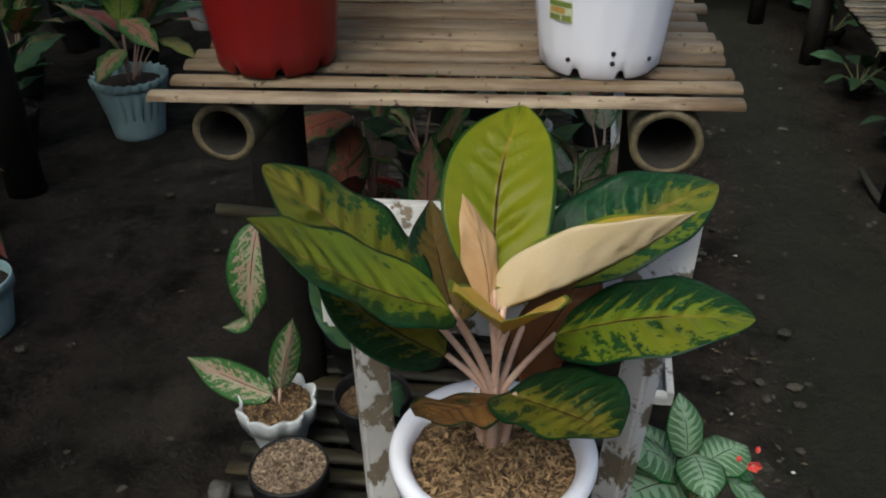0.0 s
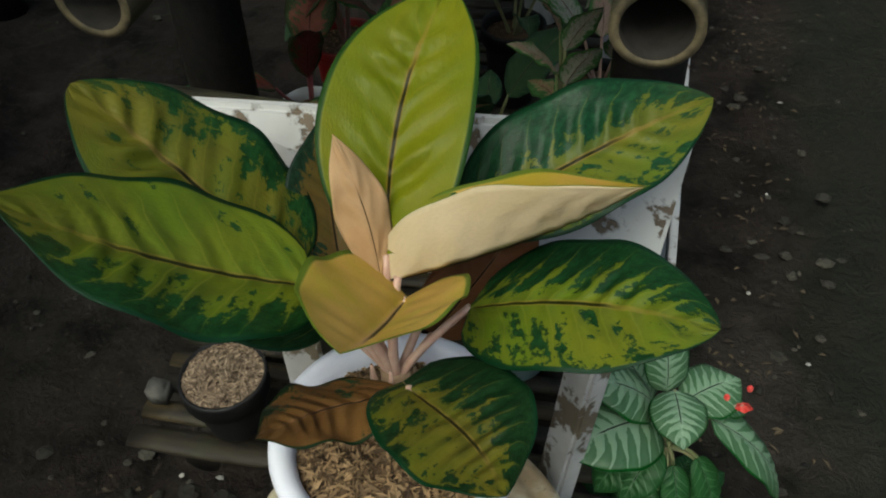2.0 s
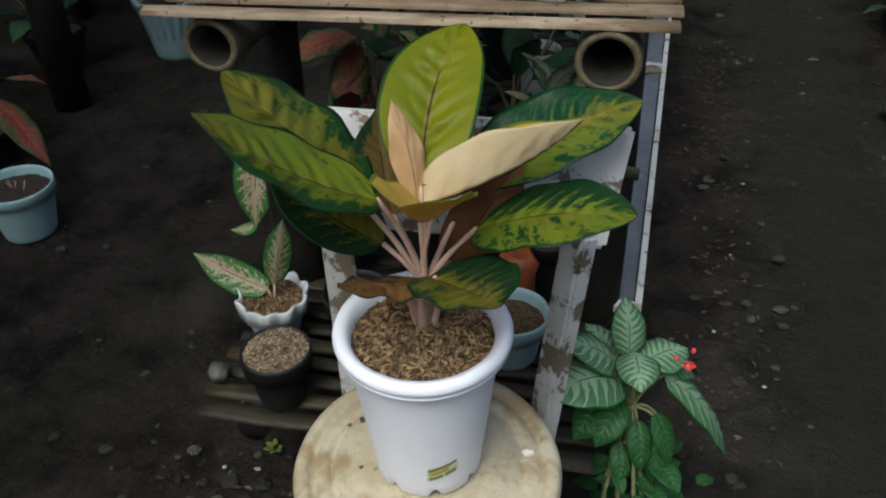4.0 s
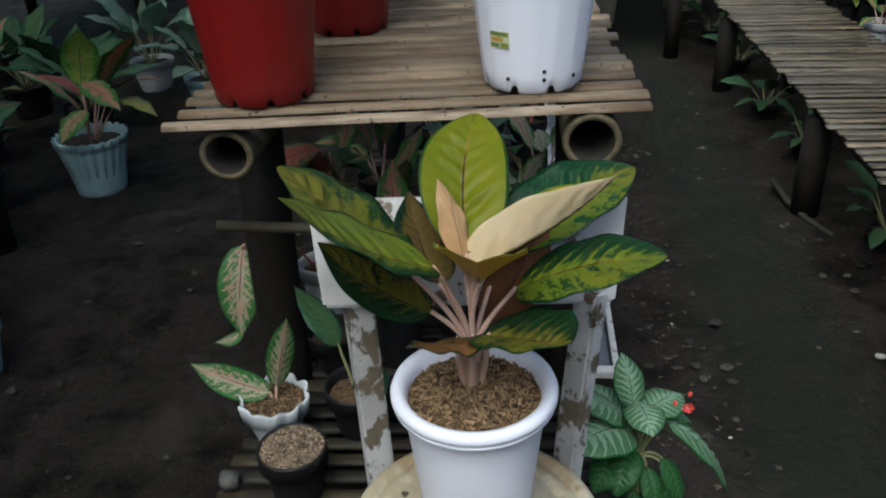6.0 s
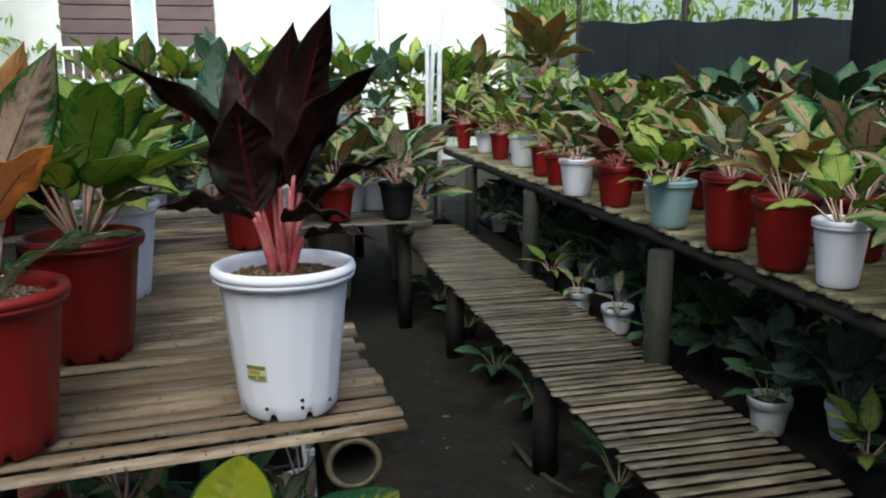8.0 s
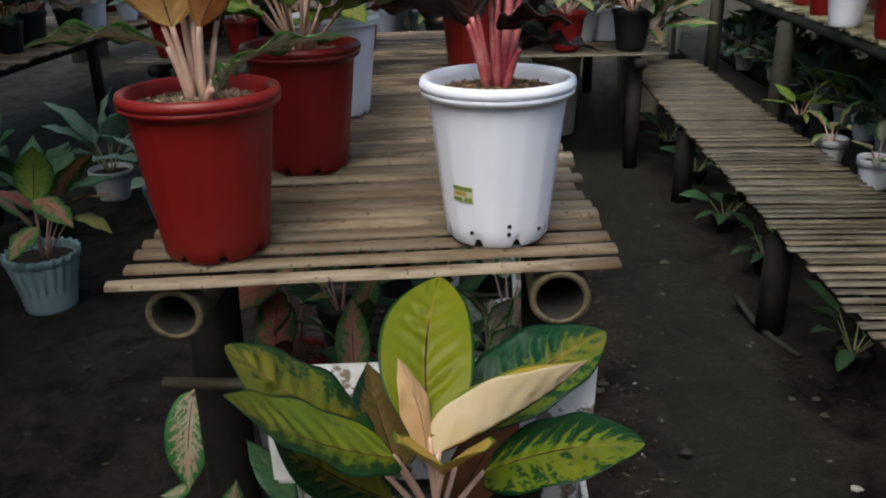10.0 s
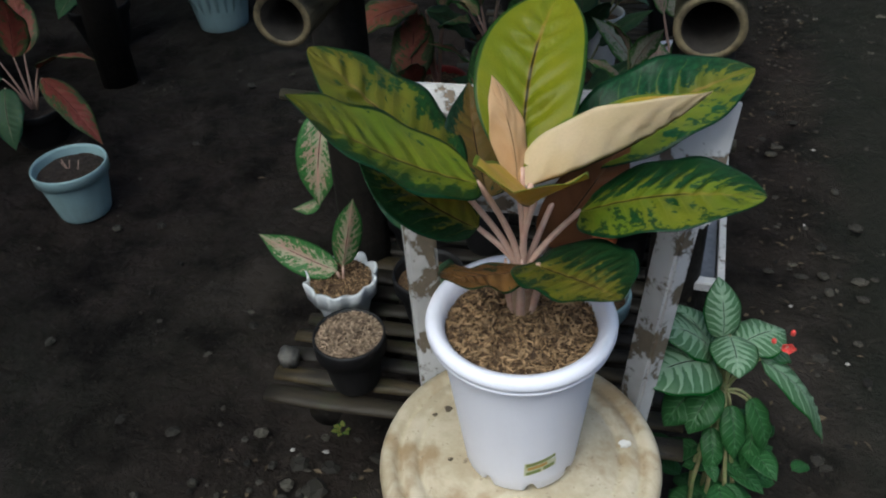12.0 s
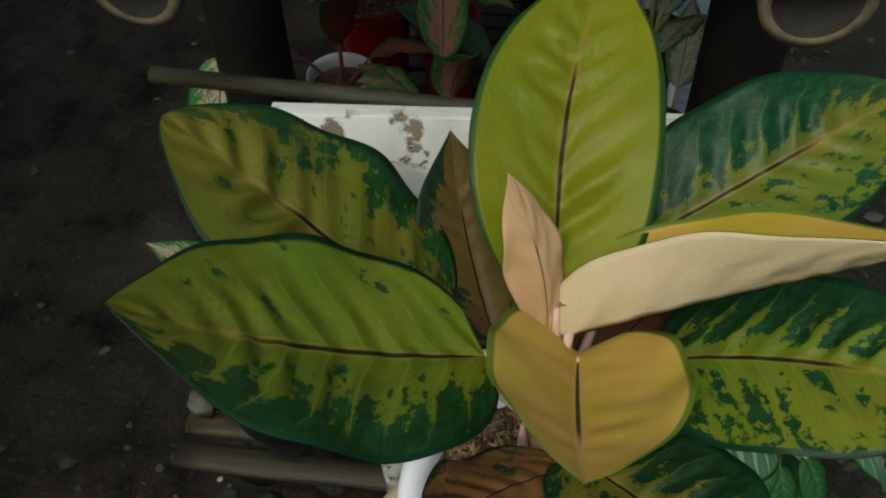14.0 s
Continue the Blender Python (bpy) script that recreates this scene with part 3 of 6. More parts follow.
def chips_bm(count, radius, top, size, rng, dome=0.004, flat=0.5, ring=0.0):
    """Loose flakes strewn over a disc."""
    verts, faces = [], []
    for _ in range(count):
        r, a = radius * math.sqrt(rng.uniform(ring, 1)), rng.uniform(0, 2 * math.pi)
        p = Vector((r * math.cos(a), r * math.sin(a), top + dome * (1 - (r / radius) ** 2) + rng.uniform(-0.001, 0.004)))
        l, w = size * rng.uniform(0.6, 1.7), size * rng.uniform(0.18, 0.4)
        m = Euler((rng.gauss(0, flat), rng.gauss(0, flat), rng.uniform(0, 6.3))).to_matrix()
        k = len(verts)
        for q in ((-l, 0, 0), (0, -w, w * 0.5), (l, 0, 0.2 * w), (0, w, w * 0.5), (0, 0, -w * 0.7)):
            verts.append(tuple(p + m @ Vector(q)))
        faces += [(k, k + 1, k + 2, k + 3), (k, k + 4, k + 1), (k + 1, k + 4, k + 2), (k + 2, k + 4, k + 3), (k + 3, k + 4, k)]
    me = bpy.data.meshes.new("chips")
    me.from_pydata(verts, [], faces)
    bm = bmesh.new()
    bm.from_mesh(me)
    bpy.data.meshes.remove(me)
    return bm


# ---- the ground ----
def graded(lo, hi, fine_lo, fine_hi, step):
    out, x = [], fine_lo
    while x < fine_hi:
        out.append(x)
        x += step
    d, x = step, fine_hi
    while x < hi:
        out.append(x)
        d *= 1.35
        x += d
    out.append(hi)
    d, x = step * 1.35, fine_lo - step * 1.35
    while x > lo:
        out.insert(0, x)
        d *= 1.35
        x -= d
    out.insert(0, lo)
    return out


def build_ground():
    xs, ys = graded(-300, 300, -2.0, 1.6, 0.022), graded(-300, 300, 0.2, 3.4, 0.022)
    verts = []
    for y in ys:
        for x in xs:
            z = 0.0
            if abs(x) < 8 and -6 < y < 14:
                z = 0.018 * noise.noise((x * 2.3, y * 2.3, 0)) + 0.015 * noise.noise((x * 8, y * 8, 3)) + 0.011 * noise.noise((x * 21, y * 21, 5))
                z *= 0.35 if 0.7 < x < 1.1 else 1.0
            verts.append((x, y, z))
    n = len(xs)
    faces = [(j * n + i, j * n + i + 1, (j + 1) * n + i + 1, (j + 1) * n + i) for j in range(len(ys) - 1) for i in range(n - 1)]
    me = bpy.data.meshes.new("ground")
    me.from_pydata(verts, [], faces)
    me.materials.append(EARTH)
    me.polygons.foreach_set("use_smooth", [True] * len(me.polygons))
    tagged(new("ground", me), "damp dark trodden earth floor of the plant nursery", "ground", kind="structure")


def scatter_bm(spots, rng, lo, hi, flat=0.6, sides=6):
    """Small irregular lumps."""
    verts, faces = [], []
    for x, y, z in spots:
        r = rng.uniform(lo, hi) * (0.6 if rng.random() < 0.7 else 1.2)
        k = len(verts)
        turn = rng.uniform(0, 6.3)
        ex, ey = rng.uniform(0.6, 1.3), rng.uniform(0.6, 1.1)
        for zz, rr in ((-0.4, 0.7), (0.25, 1.0), (0.8, 0.55)):
            for i in range(sides):
                a = turn + 2 * math.pi * i / sides
                q = rr * r * rng.uniform(0.75, 1.2)
                verts.append((x + q * ex * math.cos(a), y + q * ey * math.sin(a), z + zz * r * flat * rng.uniform(0.8, 1.2)))
        for lv in (0, 1):
            for i in range(sides):
                a, b = k + lv * sides + i, k + lv * sides + (i + 1) % sides
                faces.append((a, b, b + sides, a + sides))
        faces.append(tuple(k + 2 * sides + i for i in range(sides)))
    me = bpy.data.meshes.new("lumps")
    me.from_pydata(verts, [], faces)
    bm = bmesh.new()
    bm.from_mesh(me)
    bpy.data.meshes.remove(me)
    return bm


def build_gravel():
    rng = random.Random(4)
    spots = []
    for _ in range(300):
        spots.append((rng.gauss(0.55, 0.09), rng.uniform(0.7, 3.6), -0.002))
    for _ in range(140):
        spots.append((rng.uniform(-1.5, -0.4), rng.uniform(0.7, 2.9), 0.002))
    for _ in range(200):
        spots.append((rng.gauss(1.15, 0.12), rng.uniform(0.9, 4.0), -0.002))
    for _ in range(120):
        spots.append((rng.uniform(-1.3, 1.5), rng.uniform(0.5, 4.0), 0.002))
    heap = [(rng.gauss(-0.3, 0.13), rng.gauss(0.7, 0.1), 0.006) for _ in range(110)]
    tagged(link_mesh("rubble", scatter_bm(heap, rng, 0.008, 0.02, 0.7, 7), STONE, smooth=False), "grey stones and clods heaped beside the low rack", "gravel", kind="stuff")
    ob = link_mesh("gravel", scatter_bm(spots, rng, 0.004, 0.014), STONE, smooth=False)
    tagged(ob, "small grey stones and clods scattered on the earth", "gravel", kind="stuff")
    verts = [(rng.uniform(-1.6, 1.4), rng.uniform(0.5, 3.6), 0.006) for _ in range(50)] + [(rng.gauss(0.52, 0.06), rng.uniform(1.1, 3.2), 0.008) for _ in range(190)] + [(rng.gauss(-0.3, 0.12), rng.gauss(0.68, 0.1), 0.008) for _ in range(110)]
    bm = bmesh.new()
    for x, y, z in verts:
        l, w, a = rng.uniform(0.004, 0.012), rng.uniform(0.002, 0.005), rng.uniform(0, 6.3)
        c, s = math.cos(a), math.sin(a)
        q = [bm.verts.new((x + c * i - s * j, y + s * i + c * j, z + k)) for i, j, k in ((-l, 0, 0), (0, -w, 0.002), (l, 0, 0.001), (0, w, 0.003))]
        bm.faces.new(q)
    tagged(link_mesh("leaf_litter", bm, DEBRIS, smooth=False), "dry bits of leaf and husk lying on the ground", "litter", kind="stuff")


# ---- bamboo work ----
def slat_mesh(length, width, thick, rng, name):
    """A split bamboo strip along x: arched top, joints and uneven edges."""
    nx, ny = 16, 5
    verts, faces = [], []
    joints = [rng.uniform(-0.5, 0.5) * length for _ in range(2)]
    for lv in (0, 1):
        for i in range(nx + 1):
            x = (i / nx - 0.5) * length
            w = width * (1 + 0.08 * math.sin(x * 23 + rng.random()))
            for j in range(ny + 1):
                v = 2 * j / ny - 1
                top = thick * (1 - 0.45 * v * v) + sum(0.0014 * math.exp(-((x - q) / 0.006) ** 2) for q in joints)
                verts.append((x, v * w / 2, top if lv == 0 else -0.001))
    m = (nx + 1) * (ny + 1)
    idx = lambda lv, i, j: lv * m + i * (ny + 1) + j
    for i in range(nx):
        for j in range(ny):
            faces.append((idx(0, i, j), idx(0, i + 1, j), idx(0, i + 1, j + 1), idx(0, i, j + 1)))
        faces.append((idx(1, i, 0), idx(1, i + 1, 0), idx(0, i + 1, 0), idx(0, i, 0)))
        faces.append((idx(0, i, ny), idx(0, i + 1, ny), idx(1, i + 1, ny), idx(1, i, ny)))
    for i, flip in ((0, False), (nx, True)):
        q = [idx(0, i, j) for j in range(ny + 1)] + [idx(1, i, ny), idx(1, i, 0)]
        faces.append(tuple(q if not flip else q[::-1]))
    me = bpy.data.meshes.new(name)
    me.from_pydata(verts, [], faces)
    me.polygons.foreach_set("use_smooth", [True] * len(me.polygons))
    return me


def pole_bm(length, radius, wall, n=28):
    """A hollow bamboo stem along +x from 0, open at the near end, with joint rings. Slots: skin, cut end, hollow."""
    bm = bmesh.new()
    rows = []
    xs = []
    x = 0.0
    while x < length:
        xs += [(x, 1.0)]
        for d, k in ((-0.008, 1.0), (-0.003, 1.045), (0.0, 1.02), (0.004, 1.05), (0.011, 1.0)):
            if x > 0.05:
                xs.append((x + d, k))
        x += 0.29
    xs.append((length, 1.0))
    xs = sorted(set(xs))
    for x, k in xs:
        rows.append([bm.verts.new((x, radius * k * math.cos(2 * math.pi * i / n), radius * k * math.sin(2 * math.pi * i / n) * 0.97)) for i in range(n)])
    for a, b in zip(rows, rows[1:]):
        for i in range(n):
            bm.faces.new((a[i], a[(i + 1) % n], b[(i + 1) % n], b[i]))
    inner = [[bm.verts.new((x, (radius - wall) * math.cos(2 * math.pi * i / n), (radius - wall) * math.sin(2 * math.pi * i / n) * 0.97)) for i in range(n)] for x in (0.0, 0.16)]
    for i in range(n):
        f = bm.faces.new((rows[0][(i + 1) % n], rows[0][i], inner[0][i], inner[0][(i + 1) % n]))
        f.material_index = 1
        f = bm.faces.new((inner[0][(i + 1) % n], inner[0][i], inner[1][i], inner[1][(i + 1) % n]))
        f.material_index = 2
    f = bm.faces.new(inner[1][::-1])
    f.material_index = 2
    bm.faces.new(rows[-1])
    return bm


def deck(parent, x0, x1, y0, y1, z, pitch, width, thick, material, rng, skew=0.0, drift=0.0, jitter=0.004, name="slat"):
    """Rows of slats laid along x from y0 to y1, each its own object."""
    length = x1 - x0
    meshes = []
    for k in range(6):
        me = slat_mesh(length, width * rng.uniform(0.85, 1.12), thick * rng.uniform(0.8, 1.15), rng, name)
        me.materials.append(material)
        meshes.append(me)
    y = y0
    while y < y1:
        m = pose((x0 + x1) / 2 + drift * (y - y0) + rng.gauss(0, jitter), y, z + rng.uniform(0, 0.003), rng.gauss(0, 2.0), rng.gauss(0, 0.25), skew + rng.gauss(0, 0.35))
        share(name, meshes[rng.randrange(6)], m, parent)
        y += pitch * rng.uniform(0.9, 1.12)


def build_main_bench():
    rng = random.Random(11)
    bench = thing("bamboo_bench", pose(0, 0, 0), "weathered split-bamboo display bench on bamboo beams and posts", "bench")
    for x, yy, r in ((-0.253, 0.893, 0.038), (0.255, 0.945, 0.041)):
        ob = part("beam", pole_bm(2.5, r, 0.009), [BAMBOO_POLE, CUT_END, HOLLOW], bench, "thick hollow bamboo beam with a cut open end")
        ob.matrix_basis = pose(x, yy, 0.838, 0, 0, 91.5)
    for x, y in ((-0.298, 1.14), (0.262, 1.16), (-0.31, 2.9), (0.24, 2.9)):
        part("post", tube_bm([(x, y, -0.02), (x, y, 0.3), (x * 0.99, y, 0.6), (x * 0.97, y, 0.806)], [0.047, 0.045, 0.044, 0.043], 16), DARK_POST, bench, "dark stained bamboo post")
    part("crossbar", tube_bm([(-0.315, 0.965, 0.692), (-0.1, 0.972, 0.684), (0.31, 1.0, 0.655)], [0.0085, 0.009, 0.009], 10), BAMBOO_POLE, bench, "thin bamboo crossbar")
    deck(bench, -0.332, 0.338, 0.927, 3.3, 0.879, 0.0472, 0.033, 0.009, BAMBOO, rng, 6.7, -0.05)
    low = thing("low_bamboo_rack", pose(0, 0, 0), "low rack of bamboo strips, darkened for the shade under the bench", "rack")
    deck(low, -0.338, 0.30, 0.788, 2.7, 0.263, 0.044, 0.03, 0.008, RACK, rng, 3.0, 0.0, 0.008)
    for x in (-0.24, 0.2):
        part("beam", tube_bm([(x, 0.77, 0.236), (x, 2.72, 0.236)], 0.025, 12), DARK_POST, low)
    for x in (-0.24, 0.2):
        for y in (1.25, 2.5):
            part("leg", tube_bm([(x, y, -0.02), (x, y, 0.214)], 0.028, 12), DARK_POST, low)


def build_right_benches():
    rng = random.Random(12)
    low = thing("low_bamboo_bench", pose(0, 0, 0), "long low bench of grey weathered bamboo strips beside the lane", "bench")
    deck(low, 1.03, 1.5, 1.02, 5.5, 0.4, 0.047, 0.031, 0.005, BAMBOO_DAMP, rng, 0.5, 0.006, 0.007)
    for x in (1.1, 1.43):
        part("beam", tube_bm([(x, 0.98, 0.366), (x + 0.02, 5.5, 0.366)], 0.029, 12), DARK_POST, low)
    for y in (1.12, 2.45, 3.8, 5.3):
        for x in (1.1, 1.43):
            part("leg", tube_bm([(x, y, -0.02), (x, y, 0.34)], 0.045, 12), MOSSY_POST if y < 2 else DARK_POST, low)
    up = thing("bamboo_shelf", pose(0, 0, 0), "long waist-high bamboo shelf crowded with potted plants", "shelf")
    deck(up, 1.47, 2.35, 1.0, 6.8, 0.853, 0.05, 0.042, 0.012, BAMBOO_SHELF, rng, 0, 0.045, 0.01)
    part("beam", tube_bm([(1.51, 0.98, 0.823), (1.62, 3.5, 0.823), (1.76, 6.8, 0.823)], 0.03, 12), MOSSY_POST, up, "mossy dark front beam")
    part("beam", tube_bm([(2.3, 0.98, 0.823), (2.55, 6.8, 0.823)], 0.03, 12), MOSSY_POST, up)
    for x, y in ((1.5, 2.42), (1.62, 4.15), (1.7, 5.75), (2.34, 2.4), (2.45, 4.15), (2.52, 5.75), (1.48, 1.1)):
        part("post", tube_bm([(x, y, -0.02), (x, y, 0.4), (x + 0.005, y, 0.8)], [0.05, 0.046, 0.044], 14), MOSSY_POST, up)
    for y in (1.1, 2.42, 4.15, 5.75):
        part("rail", tube_bm([(1.5 + 0.045 * (y - 1), y, 0.79), (2.34 + 0.04 * (y - 1), y, 0.79)], 0.02, 10), DARK_POST, up)
    back = thing("back_shelf", pose(0, 0, 0), "higher plank shelf standing behind the bamboo shelf", "shelf")
    part("board", box_bm(0.62, 6.4, 0.03, (2.86, 4.4, 1.02), 0.004), DARK_POST, back, smooth=False)
    for y in (1.4, 3.4, 5.4, 7.4):
        for x in (2.62, 3.1):
            part("leg", box_bm(0.05, 0.05, 1.0, (x, y, 0.502), 0.004), DARK_POST, back, smooth=False)


def build_left_side():
    rng = random.Random(13)
    post = thing("timber_post", pose(-1.59, 2.14, 0), "dark round timber post standing in the earth", "post")
    part("trunk", tube_bm([(0, 0, -0.05), (0.015, 0, 0.5), (0.0, 0, 1.2), (-0.02, 0, 2.7)], [0.06, 0.056, 0.052, 0.05], 14), DARK_POST, post)
    shelf = thing("left_bamboo_shelf", pose(0, 0, 0), "bamboo shelf with pots beside the far path", "shelf")
    deck(shelf, -3.4, -2.42, 3.6, 7.4, 0.6, 0.06, 0.05, 0.012, BAMBOO, rng, 0, 0.0, 0.01)
    for x in (-3.3, -2.5):
        part("beam", tube_bm([(x, 3.55, 0.57), (x, 7.45, 0.57)], 0.028, 10), DARK_POST, shelf)
        for y in (3.8, 5.5, 7.2):
            part("post", tube_bm([(x, y, -0.02), (x, y, 0.545)], 0.04, 10), DARK_POST, shelf)
    far = thing("far_bench", pose(0, 0, 0), "far bamboo bench covered with plants", "bench")
    deck(far, -1.75, 1.1, 4.3, 6.6, 0.62, 0.07, 0.055, 0.012, BAMBOO_DAMP, rng, 0, 0.0, 0.01)
    for x in (-1.6, -0.3, 0.95):
        part("beam", tube_bm([(x, 4.25, 0.585), (x, 6.65, 0.585)], 0.03, 10), DARK_POST, far)
        for y in (4.4, 6.5):
            part("post", tube_bm([(x, y, -0.02), (x, y, 0.56)], 0.04, 10), DARK_POST, far)


# ---- pots ----
def pot_profile(r, b, h, lip, wall=0.004, style="round"):
    """Outside up, over the rim, inside down."""
    if style == "round":
        rim = [(r - lip * 0.9, h - 0.026), (r - lip * 0.4, h - 0.024), (r - lip * 0.14, h - 0.02), (r - lip * 0.1, h - 0.0165), (r - lip * 0.22, h - 0.0155), (r - lip * 0.2, h - 0.0145), (r - lip * 0.01, h - 0.0125), (r, h - 0.008), (r - lip * 0.15, h - 0.002), (r - lip * 0.5, h), (r - lip * 0.95, h - 0.003), (r - lip * 1.25, h - 0.012)]
    else:
        rim = [(r - 0.008, h - 0.032), (r - 0.001, h - 0.03), (r, h - 0.004), (r - 0.001, h), (r - wall, h), (r - wall * 1.4, h - 0.01)]
    k = rim[0][0]
    side = [(b * 0.93, 0.0), (b, 0.006)] + [(b + (k - b) * s, h * 0.03 + (rim[0][1] - h * 0.03) * s) for s in (0.1, 0.25, 0.5, 0.75, 0.97)]
    inner = [(rim[-1][0] - 0.002, h * 0.8), (b - wall, 0.012)]
    return side + rim + inner


def build_pot(parent, r, b, h, lip, material, style="round", notches=0, facets=0, frill=0, n=48, label=""):
    def wave(a, i, rr, z):
        if notches and i < 2:
            d = abs(((a * notches / (2 * math.pi)) % 1.0) - 0.5)
            if d < 0.13:
                z += 0.011 * (1 - (d / 0.13) ** 3)
        if facets and 1 < i < 7:
            c = ((a * facets / (2 * math.pi)) % 1.0) - 0.5
            rr *= 1 + 0.012 * (c * c * 4 - 0.5)
        if frill and z > h * 0.55:
            k = (z / h - 0.55) / 0.45
            rr *= 1 + 0.075 * k * math.cos(a * frill)
            z += 0.004 * k * math.sin(a * frill + 0.8)
        return rr, z
    if notches or facets or frill:
        n = max(n, 96)
    prof = pot_profile(r, b, h, lip, style=style)
    return part("pot", lathe_bm(prof, n, close=True, wave=wave), material, parent, label)


def build_soil(parent, r, z, material, dome=0.006, rng=None, chip=None, count=0, size=0.004, ring=0.0):
    n = 40
    prof = [(r * s, z + dome * (1 - s * s)) for s in (1.0, 0.8, 0.6, 0.4, 0.2, 0.02)]
    bm = lathe_bm(prof, n, close=True)
    for v in bm.verts:
        v.co.z += 0.0035 * noise.noise(v.co * 60)
    part("soil", bm, material, parent)
    if count:
        ob = part("husk", chips_bm(count, r * 0.97, z, size, rng, dome, ring=ring), chip, parent, "loose husk flakes", smooth=False)
        ob["kind"] = "stuff"


# ---- plants ----
STALK_ME = {}


def stalk_mesh(material):
    if material.name not in STALK_ME:
        bm = tube_bm([(0, 0, 0), (0.02, 0, 0.33), (0.03, 0, 0.66), (0, 0, 1)], [1.25, 1.0, 0.85, 0.7], 7)
        me = bpy.data.meshes.new("stalk")
        bm.to_mesh(me)
        bm.free()
        me.materials.append(material)
        me.polygons.foreach_set("use_smooth", [True] * len(me.polygons))
        STALK_ME[material.name] = me
    return STALK_ME[material.name]


LEAF_ME = {}


def leaf_mesh(kind, variant, detail):
    """Unit leaves (length 1) shared by many plants."""
    key = (kind[0].name, variant, detail)
    if key not in LEAF_ME:
        rng = random.Random(variant * 7 + detail)
        nu, nv = ((18, 8), (9, 6))[detail]
        bm = leaf_bm(1.0, kind[2] * rng.uniform(0.9, 1.12), arch=rng.uniform(0.05, 0.13), fold=rng.uniform(0.12, 0.4), curl=rng.uniform(-0.3, 0.15), ripple=0.012, nu=nu, nv=nv, twist=rng.uniform(-0.45, 0.45), thick=0.006, blunt=0.72, taper=1.05, peak=rng.uniform(0.68, 0.85), wavy=rng.uniform(0.01, 0.04), sway=rng.uniform(-0.05, 0.05))
        me = bpy.data.meshes.new("leaf")
        bm.to_mesh(me)
        bm.free()
        me.materials.append(kind[0])
        me.materials.append(kind[1])
        me.polygons.foreach_set("use_smooth", [True] * len(me.polygons))
        LEAF_ME[key] = me
    return LEAF_ME[key]


# kind: upper face, underside, half width to length, stalk
KINDS = {
    "copper": (L_RUST, L_RUST, 0.225, PETIOLE),
    "wine": (L_WINE, L_WINE, 0.2, PETIOLE_RED),
    "green": (L_GREEN, L_GREEN, 0.235, PETIOLE),
    "deep": (L_DEEP, L_DEEP, 0.25, PETIOLE_GREEN),
    "blue": (L_BLUE, L_BLUE, 0.25, PETIOLE_GREEN),
    "pink": (L_PINK, L_PINK, 0.235, PETIOLE),
    "vari": (L_VARI, L_VARI, 0.245, PETIOLE),
    "red": (L_RED, L_RED, 0.235, PETIOLE_RED),
    "silver": (L_SILVER, L_DEEP, 0.3, PETIOLE_GREEN),
}


def grow(parent, kind, z, count, length, rng, stalk=0.5, open_lo=18, open_hi=75, detail=1, droop=1.0, start=None, joined=False):
    """A rosette of stalked leaves rising from (0, 0, z)."""
    spec = KINDS[kind]
    stalks = bmesh.new()
    turn = rng.uniform(0, 360) if start is None else start
    for i in range(count):
        f = (i + 0.5) / count
        tilt = radians(open_lo + (open_hi - open_lo) * f ** 0.8 + rng.gauss(0, 5))
        turn += 137.5 + rng.gauss(0, 14)
        az = radians(turn)
        out = Vector((math.cos(az), math.sin(az), 0))
        l = length * (0.72 + 0.4 * math.sin(math.pi * min(1, f * 0.9 + 0.25))) * rng.uniform(0.85, 1.12)
        s = l * stalk * rng.uniform(0.8, 1.2)
        d = out * math.sin(tilt * 0.55) + Vector((0, 0, math.cos(tilt * 0.55)))
        foot = Vector((0, 0, z)) + out * 0.006
        base = foot + d * s
        q = d.to_track_quat("Z", "X").to_matrix().to_4x4()
        thin = 0.0022 + 0.007 * l
        m = Matrix.Translation(foot) @ q @ Matrix.Diagonal((thin, thin, s, 1))
        if joined:
            old = len(stalks.verts)
            stalks.from_mesh(stalk_mesh(spec[3]))
            stalks.verts.ensure_lookup_table()
            bmesh.ops.transform(stalks, matrix=m, verts=stalks.verts[old:])
        else:
            share("stalk", stalk_mesh(spec[3]), m, parent)
        t2 = tilt * droop + radians(12)
        tipdir = out * math.sin(t2) + Vector((0, 0, math.cos(t2)))
        side = Vector((-out.y, out.x, 0)) + Vector((0, 0, rng.gauss(0, 0.15)))
        m = set_leaf(base, base + tipdir, side)
        share("leaf", leaf_mesh(spec, rng.randrange(4), detail), m @ Matrix.Diagonal((l, l, l, 1)), parent)
    if joined:
        tagged(part("stem", stalks, spec[3], parent), kind="stuff")
    else:
        stalks.free()


def potted(m, kind, pot, r, h, leaves, length, seed, label, group="", detail=1, soil=None, style="round", b=None, **how):
    rng = random.Random(seed)
    it = thing("potted_plant", m, label, "potted plant", group)
    b = r * 0.68 if b is None else b
    build_pot(it, r, b, h, r * 0.09 + 0.002, pot, style, n=40 if detail == 0 else 28)
    build_soil(it, r * 0.86, h - 0.022, soil or HUSK)
    if leaves:
        grow(it, kind, h - 0.024, leaves, length, rng, detail=detail, **how)
    return it


